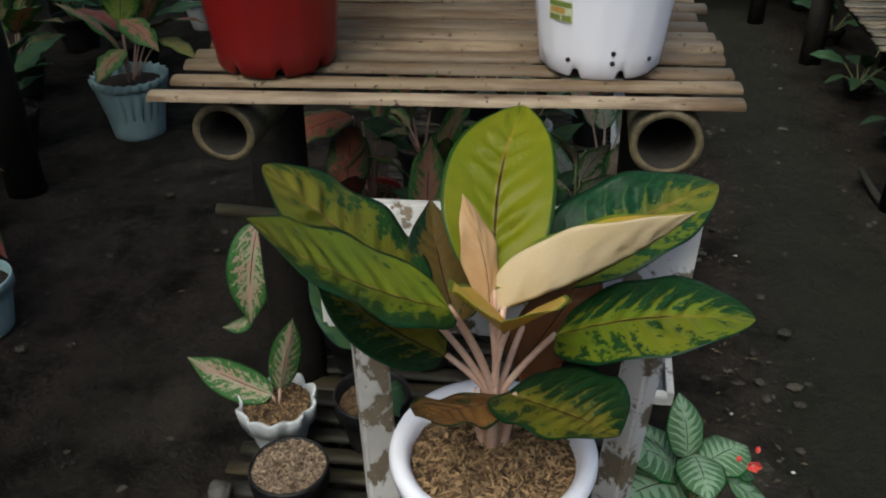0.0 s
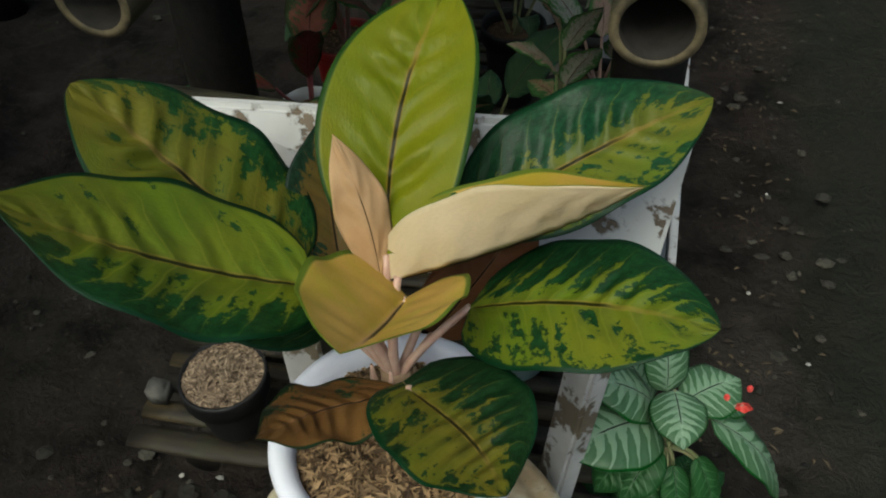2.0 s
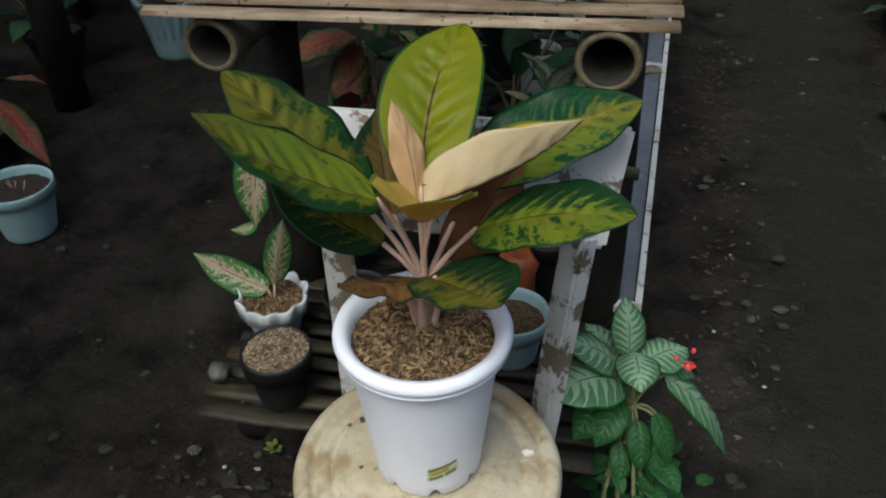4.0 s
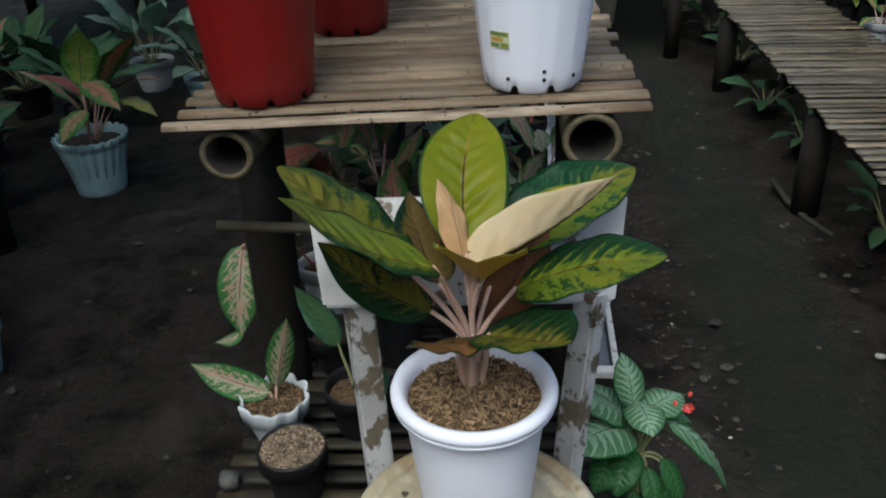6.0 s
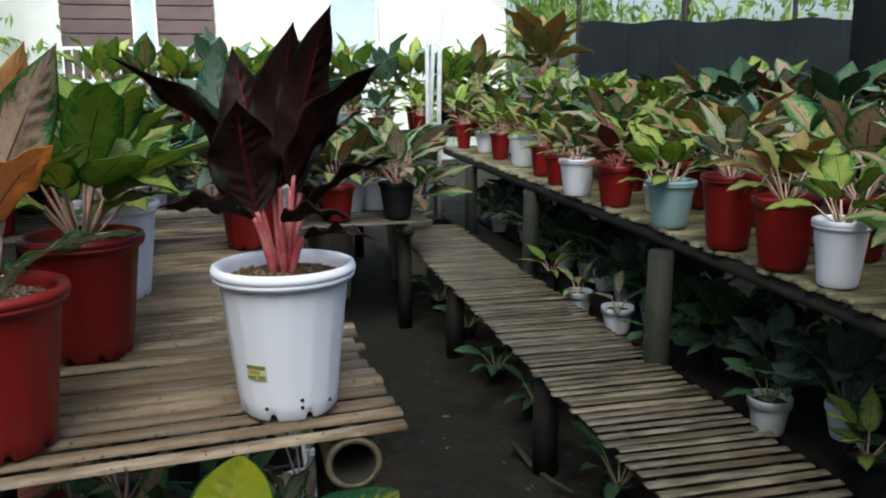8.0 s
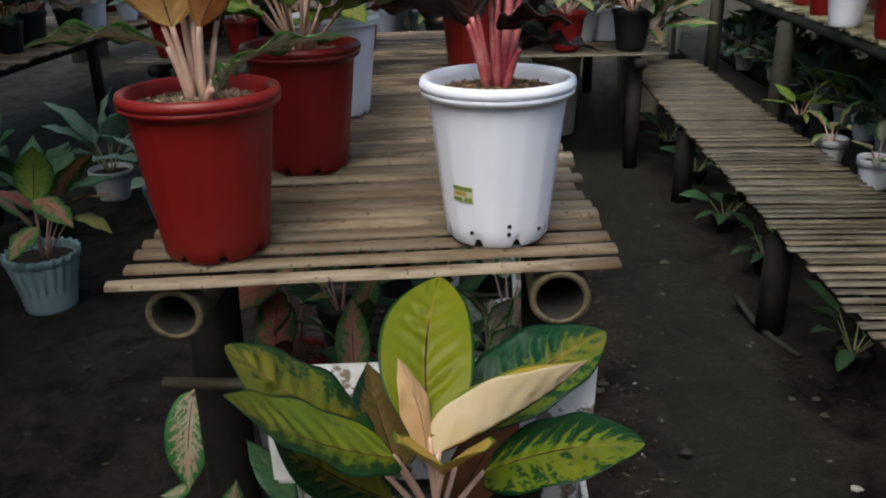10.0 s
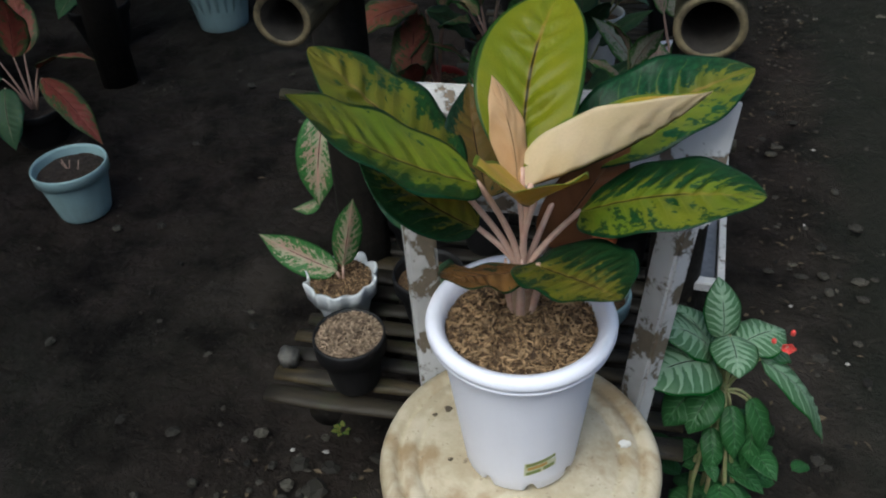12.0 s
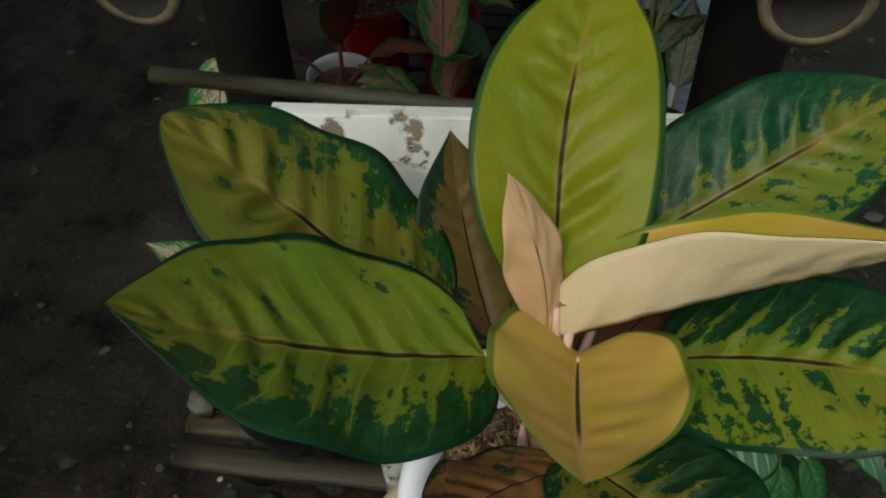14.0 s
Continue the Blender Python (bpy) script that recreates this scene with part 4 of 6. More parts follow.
# ---- the main plant on its stool ----
def build_stool():
    st = thing("plastic_stool", pose(0.1045, 0.615, 0), "round cream plastic stool with a stained ringed top", "stool")
    R, z = 0.1655, 0.447
    top = [(R * 0.9, z - 0.045), (R, z - 0.04), (R, z - 0.012), (R - 0.004, z - 0.003), (R - 0.012, z), (R - 0.018, z - 0.001), (R - 0.021, z - 0.006), (R - 0.026, z - 0.0065), (R - 0.029, z - 0.0015), (R - 0.042, z - 0.001), (R - 0.045, z - 0.005), (R - 0.05, z - 0.0055), (R - 0.053, z - 0.001), (0.05, z), (0.005, z)]
    part("seat", lathe_bm(top, 72, close=True), STOOL_TOP, st)
    for k in range(4):
        a = radians(45 + 90 * k)
        c, s = math.cos(a), math.sin(a)
        bm = tube_bm([(c * 0.125, s * 0.125, z - 0.03), (c * 0.145, s * 0.145, 0.22), (c * 0.165, s * 0.165, 0.0)], [0.026, 0.022, 0.02], 12)
        part("leg", bm, STOOL_TOP, st)
    part("ring", lathe_bm([(0.125, 0.2), (0.15, 0.2), (0.15, 0.23), (0.125, 0.23), (0.125, 0.2)], 48), STOOL_TOP, st)
    rng = random.Random(5)
    for x, y, r, mt in ((0.118, 0.038, 0.0075, STOOL_MARK), (-0.098, 0.042, 0.005, STOOL_DIRT), (-0.112, 0.03, 0.003, STOOL_DIRT), (-0.075, -0.03, 0.003, STOOL_DIRT), (0.12, -0.05, 0.003, STOOL_DIRT), (-0.03, -0.11, 0.004, STOOL_DIRT)):
        bm = bmesh.new()
        ring = [bm.verts.new((x + r * rng.uniform(0.55, 1.3) * math.cos(2 * math.pi * k / 14), y + r * rng.uniform(0.55, 1.1) * math.sin(2 * math.pi * k / 14), z - 0.0002)) for k in range(14)]
        bm.faces.new(ring)
        top_v = bmesh.ops.extrude_face_region(bm, geom=bm.faces[:])
        for v in [g for g in top_v["geom"] if isinstance(g, bmesh.types.BMVert)]:
            v.co.z += 0.0012
        part("stain", bm, mt, st, "dried splash on the seat", smooth=False)


HERO = (0.105, 0.621, 0.448)


def sticker(parent, r_at, ang, z0, w, h, tilt=0.0, lean=0.0):
    """A small printed label wrapped on a pot; r_at(z) is the pot's radius."""
    def sheet(u0, u1, v0, v1, off, mt, nm, lab):
        bm = bmesh.new()
        grid = []
        for j in range(5):
            for i in range(9):
                u, v = u0 + (u1 - u0) * i / 8, v0 + (v1 - v0) * j / 4
                zz = z0 + v * h + tilt * (u - 0.5) * w
                rr = r_at(zz) + off
                a = ang + (u - 0.5) * w / rr
                grid.append(bm.verts.new((rr * math.cos(a), rr * math.sin(a), zz)))
        for j in range(4):
            for i in range(8):
                bm.faces.new((grid[j * 9 + i], grid[j * 9 + i + 1], grid[j * 9 + i + 10], grid[j * 9 + i + 9]))
        part(nm, bm, mt, parent, lab)
    sheet(0, 1, 0, 1, 0.0007, LABEL_W, "sticker", "small printed paper label")
    sheet(0.04, 0.96, 0.72, 0.96, 0.0012, LABEL_G, "sticker_print", "")
    sheet(0.1, 0.7, 0.4, 0.66, 0.0012, LABEL_Y, "sticker_print", "")
    sheet(0.06, 0.5, 0.06, 0.3, 0.0012, LABEL_G, "sticker_print", "")
    sheet(0.58, 0.94, 0.05, 0.34, 0.0012, LABEL_G, "sticker_print", "")


def build_hero():
    rng = random.Random(21)
    it = thing("aglaonema_plant", pose(*HERO), "large yellow-green marbled aglaonema in a white plastic pot on the stool", "potted plant")
    r, b, h = 0.0982, 0.0645, 0.218
    build_pot(it, r, b, h, 0.0155, WHITE_POT, notches=8, facets=0, n=96, label="white plastic pot with notched foot")
    build_soil(it, 0.0805, h - 0.022, HUSK, 0.006, rng, HUSK_CHIP, 2400, 0.0056)
    sticker(it, lambda z: b + (r - 0.0155 - b) * z / h, radians(-60), 0.042, 0.036, 0.024, tilt=0.3)
    O = Vector(HERO)

    def leaf(base, tip, face, half, top, under, **shape):
        length = (Vector(tip) - Vector(base)).length
        ob = part("leaf", leaf_bm(length, half, nu=44, nv=20, **shape), [top, under], it)
        s = Vector(face).cross(Vector(tip) - Vector(base))
        ob.matrix_basis = set_leaf(Vector(base) - O, Vector(tip) - O, s)
        return ob

    HEART = Vector((0.103, 0.642, 0.70))

    def put(base, tip, face, half, top, under, stalk=True, mat=PETIOLE, foot=None, lift=0.006, **shape):
        leaf(base, tip, face, half, top, under, **shape)
        if stalk:
            f = Vector(foot or HEART)
            d = (Vector(base) - f)
            out = Vector((d.x, d.y, 0))
            out = out.normalized() if out.length > 1e-4 else Vector((1, 0, 0))
            part("petiole", tube_bm(bend(f - O, Vector(base) - O, -lift, 8, out), [0.0037 - 0.00012 * i for i in range(9)], 10), mat, it)

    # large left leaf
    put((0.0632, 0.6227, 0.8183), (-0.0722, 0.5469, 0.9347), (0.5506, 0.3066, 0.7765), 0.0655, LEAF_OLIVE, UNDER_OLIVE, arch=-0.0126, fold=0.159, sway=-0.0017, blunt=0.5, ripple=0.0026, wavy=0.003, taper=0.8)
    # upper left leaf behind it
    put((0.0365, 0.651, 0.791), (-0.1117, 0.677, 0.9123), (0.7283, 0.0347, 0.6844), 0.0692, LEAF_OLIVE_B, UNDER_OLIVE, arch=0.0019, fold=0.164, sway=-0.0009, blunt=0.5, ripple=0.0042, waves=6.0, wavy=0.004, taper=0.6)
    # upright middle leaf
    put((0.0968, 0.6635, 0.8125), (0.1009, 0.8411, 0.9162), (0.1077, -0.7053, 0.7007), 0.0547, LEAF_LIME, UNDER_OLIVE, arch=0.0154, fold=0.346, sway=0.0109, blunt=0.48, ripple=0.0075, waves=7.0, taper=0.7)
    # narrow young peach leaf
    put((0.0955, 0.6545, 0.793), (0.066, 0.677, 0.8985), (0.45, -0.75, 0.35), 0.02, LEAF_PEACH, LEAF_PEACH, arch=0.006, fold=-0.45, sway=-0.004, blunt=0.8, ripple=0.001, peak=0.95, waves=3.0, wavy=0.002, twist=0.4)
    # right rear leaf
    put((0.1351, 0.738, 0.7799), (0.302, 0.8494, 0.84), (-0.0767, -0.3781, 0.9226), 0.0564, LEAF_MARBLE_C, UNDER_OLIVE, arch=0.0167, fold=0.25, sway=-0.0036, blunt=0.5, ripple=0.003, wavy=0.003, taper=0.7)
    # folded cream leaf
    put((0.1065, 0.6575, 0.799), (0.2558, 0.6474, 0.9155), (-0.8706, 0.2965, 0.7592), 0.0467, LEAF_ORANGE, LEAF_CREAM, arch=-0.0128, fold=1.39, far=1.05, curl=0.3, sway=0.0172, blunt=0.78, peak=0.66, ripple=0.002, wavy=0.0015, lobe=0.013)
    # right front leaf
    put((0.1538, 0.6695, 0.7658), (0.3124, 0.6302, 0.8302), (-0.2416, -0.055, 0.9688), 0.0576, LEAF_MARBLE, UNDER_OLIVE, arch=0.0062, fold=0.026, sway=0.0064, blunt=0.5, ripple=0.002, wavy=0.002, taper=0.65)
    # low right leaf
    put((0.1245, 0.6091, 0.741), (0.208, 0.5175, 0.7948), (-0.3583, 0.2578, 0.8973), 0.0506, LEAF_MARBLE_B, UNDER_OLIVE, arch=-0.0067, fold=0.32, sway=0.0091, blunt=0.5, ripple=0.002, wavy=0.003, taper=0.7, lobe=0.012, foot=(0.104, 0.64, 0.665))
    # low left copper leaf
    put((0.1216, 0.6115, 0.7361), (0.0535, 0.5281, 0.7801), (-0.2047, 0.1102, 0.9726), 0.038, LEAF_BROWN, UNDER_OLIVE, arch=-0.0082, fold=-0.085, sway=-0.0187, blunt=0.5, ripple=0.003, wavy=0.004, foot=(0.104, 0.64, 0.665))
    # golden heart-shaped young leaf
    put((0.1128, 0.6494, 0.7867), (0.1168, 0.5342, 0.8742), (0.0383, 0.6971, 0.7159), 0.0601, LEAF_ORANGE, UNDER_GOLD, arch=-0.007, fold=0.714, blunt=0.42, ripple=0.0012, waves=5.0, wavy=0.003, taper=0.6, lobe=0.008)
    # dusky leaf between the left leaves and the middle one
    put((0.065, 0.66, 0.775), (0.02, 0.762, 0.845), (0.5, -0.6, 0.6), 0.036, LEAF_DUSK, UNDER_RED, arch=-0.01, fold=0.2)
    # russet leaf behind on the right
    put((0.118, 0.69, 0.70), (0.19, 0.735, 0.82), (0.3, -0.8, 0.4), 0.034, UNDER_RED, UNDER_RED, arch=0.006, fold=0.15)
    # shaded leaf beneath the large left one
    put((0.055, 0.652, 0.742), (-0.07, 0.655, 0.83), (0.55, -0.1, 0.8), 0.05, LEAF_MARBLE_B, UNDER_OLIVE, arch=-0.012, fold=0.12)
    # stem and sheaths
    part("stem", tube_bm([(0.101 - O.x, 0.637 - O.y, 0.17), (0.102 - O.x, 0.64 - O.y, 0.22), (0.103 - O.x, 0.642 - O.y, 0.262)], [0.0085, 0.0105, 0.011], 14), SHEATH, it)
    for k in range(5):
        a = k * 2.4
        f = Vector((0.101 + 0.003 * math.cos(a), 0.638 + 0.003 * math.sin(a), 0.632)) - O
        e = Vector((0.103 + 0.018 * math.cos(a), 0.642 + 0.014 * math.sin(a), 0.705 + 0.012 * (k % 3))) - O
        part("sheath", tube_bm(bend(f, e, 0.003, 5, (math.cos(a), math.sin(a), 0)), [0.004, 0.005, 0.0048, 0.004, 0.003, 0.0012], 8), SHEATH if k % 2 else PETIOLE, it)


def build_chair():
    ch = thing("wooden_chair", pose(0, 0, 0), "old wooden chair frame with flaking white paint behind the stool", "chair")
    verts = [(-0.122, 0.812, 0.811), (0.297, 0.884, 0.789), (0.28, 0.808, 0.665), (-0.107, 0.777, 0.668)]
    bm = bmesh.new()
    f = [bm.verts.new(v) for v in verts]
    n = (Vector(verts[1]) - Vector(verts[0])).cross(Vector(verts[3]) - Vector(verts[0])).normalized()
    g = [bm.verts.new(Vector(v) - n * 0.018) for v in verts]
    bm.faces.new(f[::-1])
    bm.faces.new(g)
    for i in range(4):
        bm.faces.new((f[i], f[(i + 1) % 4], g[(i + 1) % 4], g[i]))
    bmesh.ops.recalc_face_normals(bm, faces=bm.faces[:])
    bmesh.ops.bevel(bm, geom=bm.edges[:], offset=0.005, segments=2, affect="EDGES")
    part("backrest", bm, PAINTED, ch, smooth=False)

    def bar(a, b, wx, wy, nm):
        a, b = Vector(a), Vector(b)
        m = (b - a).to_track_quat("Z", "Y").to_matrix().to_4x4()
        bm = box_bm(wx, wy, (b - a).length, (0, 0, (b - a).length / 2), 0.004)
        bmesh.ops.transform(bm, matrix=Matrix.Translation(a) @ m, verts=bm.verts[:])
        part(nm, bm, PAINTED_WORN, ch, smooth=False)
    bar((-0.03, 0.735, 0.0), (-0.066, 0.80, 0.69), 0.04, 0.026, "post")
    bar((0.196, 0.75, 0.0), (0.252, 0.80, 0.69), 0.042, 0.026, "post")
    bar((-0.03, 0.752, 0.16), (0.2, 0.764, 0.16), 0.022, 0.03, "rung")


# ---- things on the bench ----
def big_pot(m, material, label, seed, kind, leaves, length, soil, r=0.107, h=0.226, tag_at=None, **how):
    rng = random.Random(seed)
    it = thing("potted_plant", m, label, "potted plant", "pots on the bamboo bench")
    b = r * 0.68
    build_pot(it, r, b, h, 0.0135, material, notches=8, facets=16, n=128)
    build_soil(it, r * 0.82, h - 0.022, soil, 0.006, rng, HUSK_CHIP if soil == HUSK else PALE_CHIP, 700, 0.004)
    if tag_at:
        sticker(it, lambda z: b + (r - 0.0135 - b) * z / h + 0.0008, radians(tag_at[0]), tag_at[1], 0.034, 0.024)
        for a, z in ((-118, 0.022), (-78, 0.022), (-78, 0.034), (-40, 0.022)):
            c, s = math.cos(radians(a)), math.sin(radians(a))
            rr = b + (r - 0.0135 - b) * z / h
            bm = tube_bm([(c * (rr - 0.002), s * (rr - 0.002), z), (c * (rr + 0.0012), s * (rr + 0.0012), z)], 0.0028, 12)
            part("drain_hole", bm, HOLE, it)
    if leaves:
        grow(it, kind, h - 0.024, leaves, length, rng, detail=0, **how)
    return it


def set_leaves(it, h, rows, stalk):
    """Leaves given as base and tip over the soil, half width, fold and look."""
    for k, (b, t, half, fold, mt) in enumerate(rows):
        up = Vector((0, 0, h - 0.022))
        b, t = Vector(b), Vector(t)
        d = t - b
        l = d.length
        side = Vector((1, 0.25, 0)) if abs(d.x) < 0.5 * l else Vector((-d.y, d.x, 0.0)) + Vector((0.2, 0, 0.35 if d.x < 0 else -0.35)) * l
        bm = leaf_bm(l, half, arch=0.09 * l, fold=fold, curl=-0.15 + 0.05 * (k % 3), ripple=0.004, twist=0.2 * (k % 3 - 1), thick=0.0012, blunt=0.78, taper=1.05, wavy=0.008, nu=34, nv=14)
        ob = part("leaf", bm, [mt, mt], it)
        ob.matrix_basis = set_leaf(b + up, t + up, side)
        foot = Vector((b.x * 0.35, b.y * 0.35, 0))
        line = bend(foot + up, b + up, 0.008, 6)
        part("stalk", tube_bm(line, [0.0058 - 0.0026 * i / len(line) for i in range(len(line))], 9), stalk, it)


def build_bench_pots():
    wine = big_pot(pose(0.172, 1.068, 0.889), WHITE_POT, "dark wine-red aglaonema with crimson stalks in a white pot", 31, "wine", 0, 0.27, HUSK, tag_at=(-126, 0.066), stalk=0.5, open_lo=10, open_hi=72, start=40)
    gold = big_pot(pose(-0.222, 1.01, 0.889), RED_POT, "orange speckled aglaonema in a red plastic pot", 32, "copper", 0, 0.235, PALE_HUSK, stalk=0.62, open_lo=14, open_hi=78, start=200)
    set_leaves(gold, 0.226, [
        ((-0.02, -0.01, 0.10), (-0.035, -0.085, 0.275), 0.07, 0.5, L_COPPER), ((-0.035, 0.0, 0.10), (-0.185, -0.06, 0.27), 0.06, 0.4, L_COPPER),
        ((-0.02, 0.03, 0.12), (-0.06, 0.07, 0.37), 0.048, 0.3, L_GREEN), ((0.01, 0.01, 0.11), (0.12, 0.0, 0.335), 0.043, 0.4, L_VARI),
        ((0.015, -0.01, 0.10), (0.12, -0.07, 0.21), 0.034, 0.4, L_COPPER), ((-0.03, -0.01, 0.075), (-0.19, -0.06, 0.085), 0.033, 0.25, L_VARI),
        ((0.03, -0.01, 0.035), (0.2, 0.03, 0.08), 0.022, 0.3, L_VARI), ((-0.05, 0.05, 0.14), (-0.18, 0.09, 0.34), 0.042, 0.3, L_VARI),
        ((0.0, 0.03, 0.13), (0.07, 0.05, 0.34), 0.038, 0.35, L_COPPER), ((0.02, 0.05, 0.1), (0.13, 0.15, 0.2), 0.036, 0.3, L_GREEN),
        ((-0.02, 0.06, 0.1), (-0.11, 0.19, 0.2), 0.038, 0.3, L_VARI), ((0.03, -0.02, 0.02), (0.075, -0.05, 0.065), 0.013, 0.3, L_VARI),
        ((0.0, 0.02, 0.15), (0.02, 0.03, 0.4), 0.035, 0.5, L_COPPER)], PETIOLE)
    set_leaves(wine, 0.226, [
        ((-0.035, -0.01, 0.10), (-0.055, -0.05, 0.26), 0.052, 0.3, L_WINE), ((-0.03, 0.0, 0.11), (-0.22, 0.0, 0.32), 0.04, 0.45, L_WINE),
        ((-0.04, -0.01, 0.09), (-0.17, -0.04, 0.115), 0.034, 0.3, L_WINE), ((0.0, 0.02, 0.13), (0.03, 0.02, 0.37), 0.05, 0.35, L_WINE),
        ((0.015, 0.0, 0.13), (0.15, -0.02, 0.31), 0.045, 0.4, L_WINE), ((0.03, -0.02, 0.06), (0.13, -0.06, 0.06), 0.03, 0.3, L_WINE),
        ((0.0, -0.02, 0.085), (0.09, -0.1, 0.1), 0.03, 0.3, L_WINE), ((-0.01, 0.04, 0.14), (-0.06, 0.13, 0.34), 0.046, 0.35, L_WINE),
        ((0.03, 0.03, 0.12), (0.14, 0.12, 0.24), 0.045, 0.3, L_WINE), ((-0.03, 0.05, 0.09), (-0.12, 0.17, 0.16), 0.042, 0.3, L_WINE),
        ((0.02, 0.0, 0.15), (0.08, -0.03, 0.39), 0.04, 0.5, L_WINE), ((0.03, 0.0, 0.09), (0.18, 0.03, 0.17), 0.042, 0.3, L_WINE)], PETIOLE_RED)
    big_pot(pose(-0.172, 1.415, 0.889), RED_POT, "green and yellow aglaonema in a red plastic pot", 33, "green", 22, 0.21, PALE_HUSK, stalk=0.55, open_lo=14, open_hi=88, start=90)
    big_pot(pose(-0.19, 1.86, 0.889), WHITE_POT, "bushy green aglaonema in a white pot", 34, "green", 20, 0.2, HUSK, open_lo=12, open_hi=90)
    silver = big_pot(pose(0.12, 2.42, 0.889), RED_POT, "silvery green aglaonema in a red pot", 35, "blue", 12, 0.26, HUSK, open_lo=25, open_hi=95, start=10)
    set_leaves(silver, 0.226, [((-0.055, 0.0, 0.09), (-0.085, -0.02, 0.4), 0.07, 0.3, L_BLUE), ((0.03, 0.0, 0.08), (0.2, -0.08, 0.16), 0.055, 0.3, L_BLUE), ((-0.05, -0.03, 0.06), (-0.24, -0.1, 0.1), 0.05, 0.3, L_BLUE)], PETIOLE_GREEN)
    big_pot(pose(-0.26, 2.35, 0.889), WHITE_POT, "green leafy aglaonema in a white pot", 36, "green", 18, 0.22, HUSK, open_lo=12, open_hi=85)
    big_pot(pose(-0.3, 2.85, 0.889), RED_POT, "coppery aglaonema in a red pot", 37, "pink", 16, 0.22, HUSK, open_lo=12, open_hi=85)
    big_pot(pose(0.1, 2.95, 0.889), RED_POT, "deep green aglaonema in a red pot", 38, "deep", 16, 0.26, HUSK, open_lo=12, open_hi=85)


def leafy(it, h, rows, stalk, foot=(0, 0)):
    """Wide leaves given in world places as base, tip, half width and look; the stalks rise from the soil at height h."""
    root = it.matrix_basis.translation
    for k, (b, t, half, mt) in enumerate(rows):
        b, t = Vector(b) - root, Vector(t) - root
        d = t - b
        side = Vector((-d.y, d.x, 0.0)) + Vector((0.25, 0.1, 0.12 * (k % 3 - 1))) * d.length
        if abs(d.z) > 0.8 * d.length:
            side = Vector((1, 0.3, 0))
        ob = part("leaf", leaf_bm(d.length, half, arch=0.1 * d.length, fold=0.25, curl=-0.2, ripple=0.004, twist=0.15 * (k % 3 - 1), thick=0.0012, blunt=0.68, taper=1.0, wavy=0.1 * half, nu=26, nv=12), [mt, mt], it)
        ob.matrix_basis = set_leaf(b, t, side)
        f = Vector((foot[0] + 0.1 * b.x, foot[1] + 0.1 * b.y, h - 0.02))
        part("stalk", tube_bm(bend(f, b, 0.012, 7), [0.0042 - 0.0003 * i for i in range(8)], 8), stalk, it)


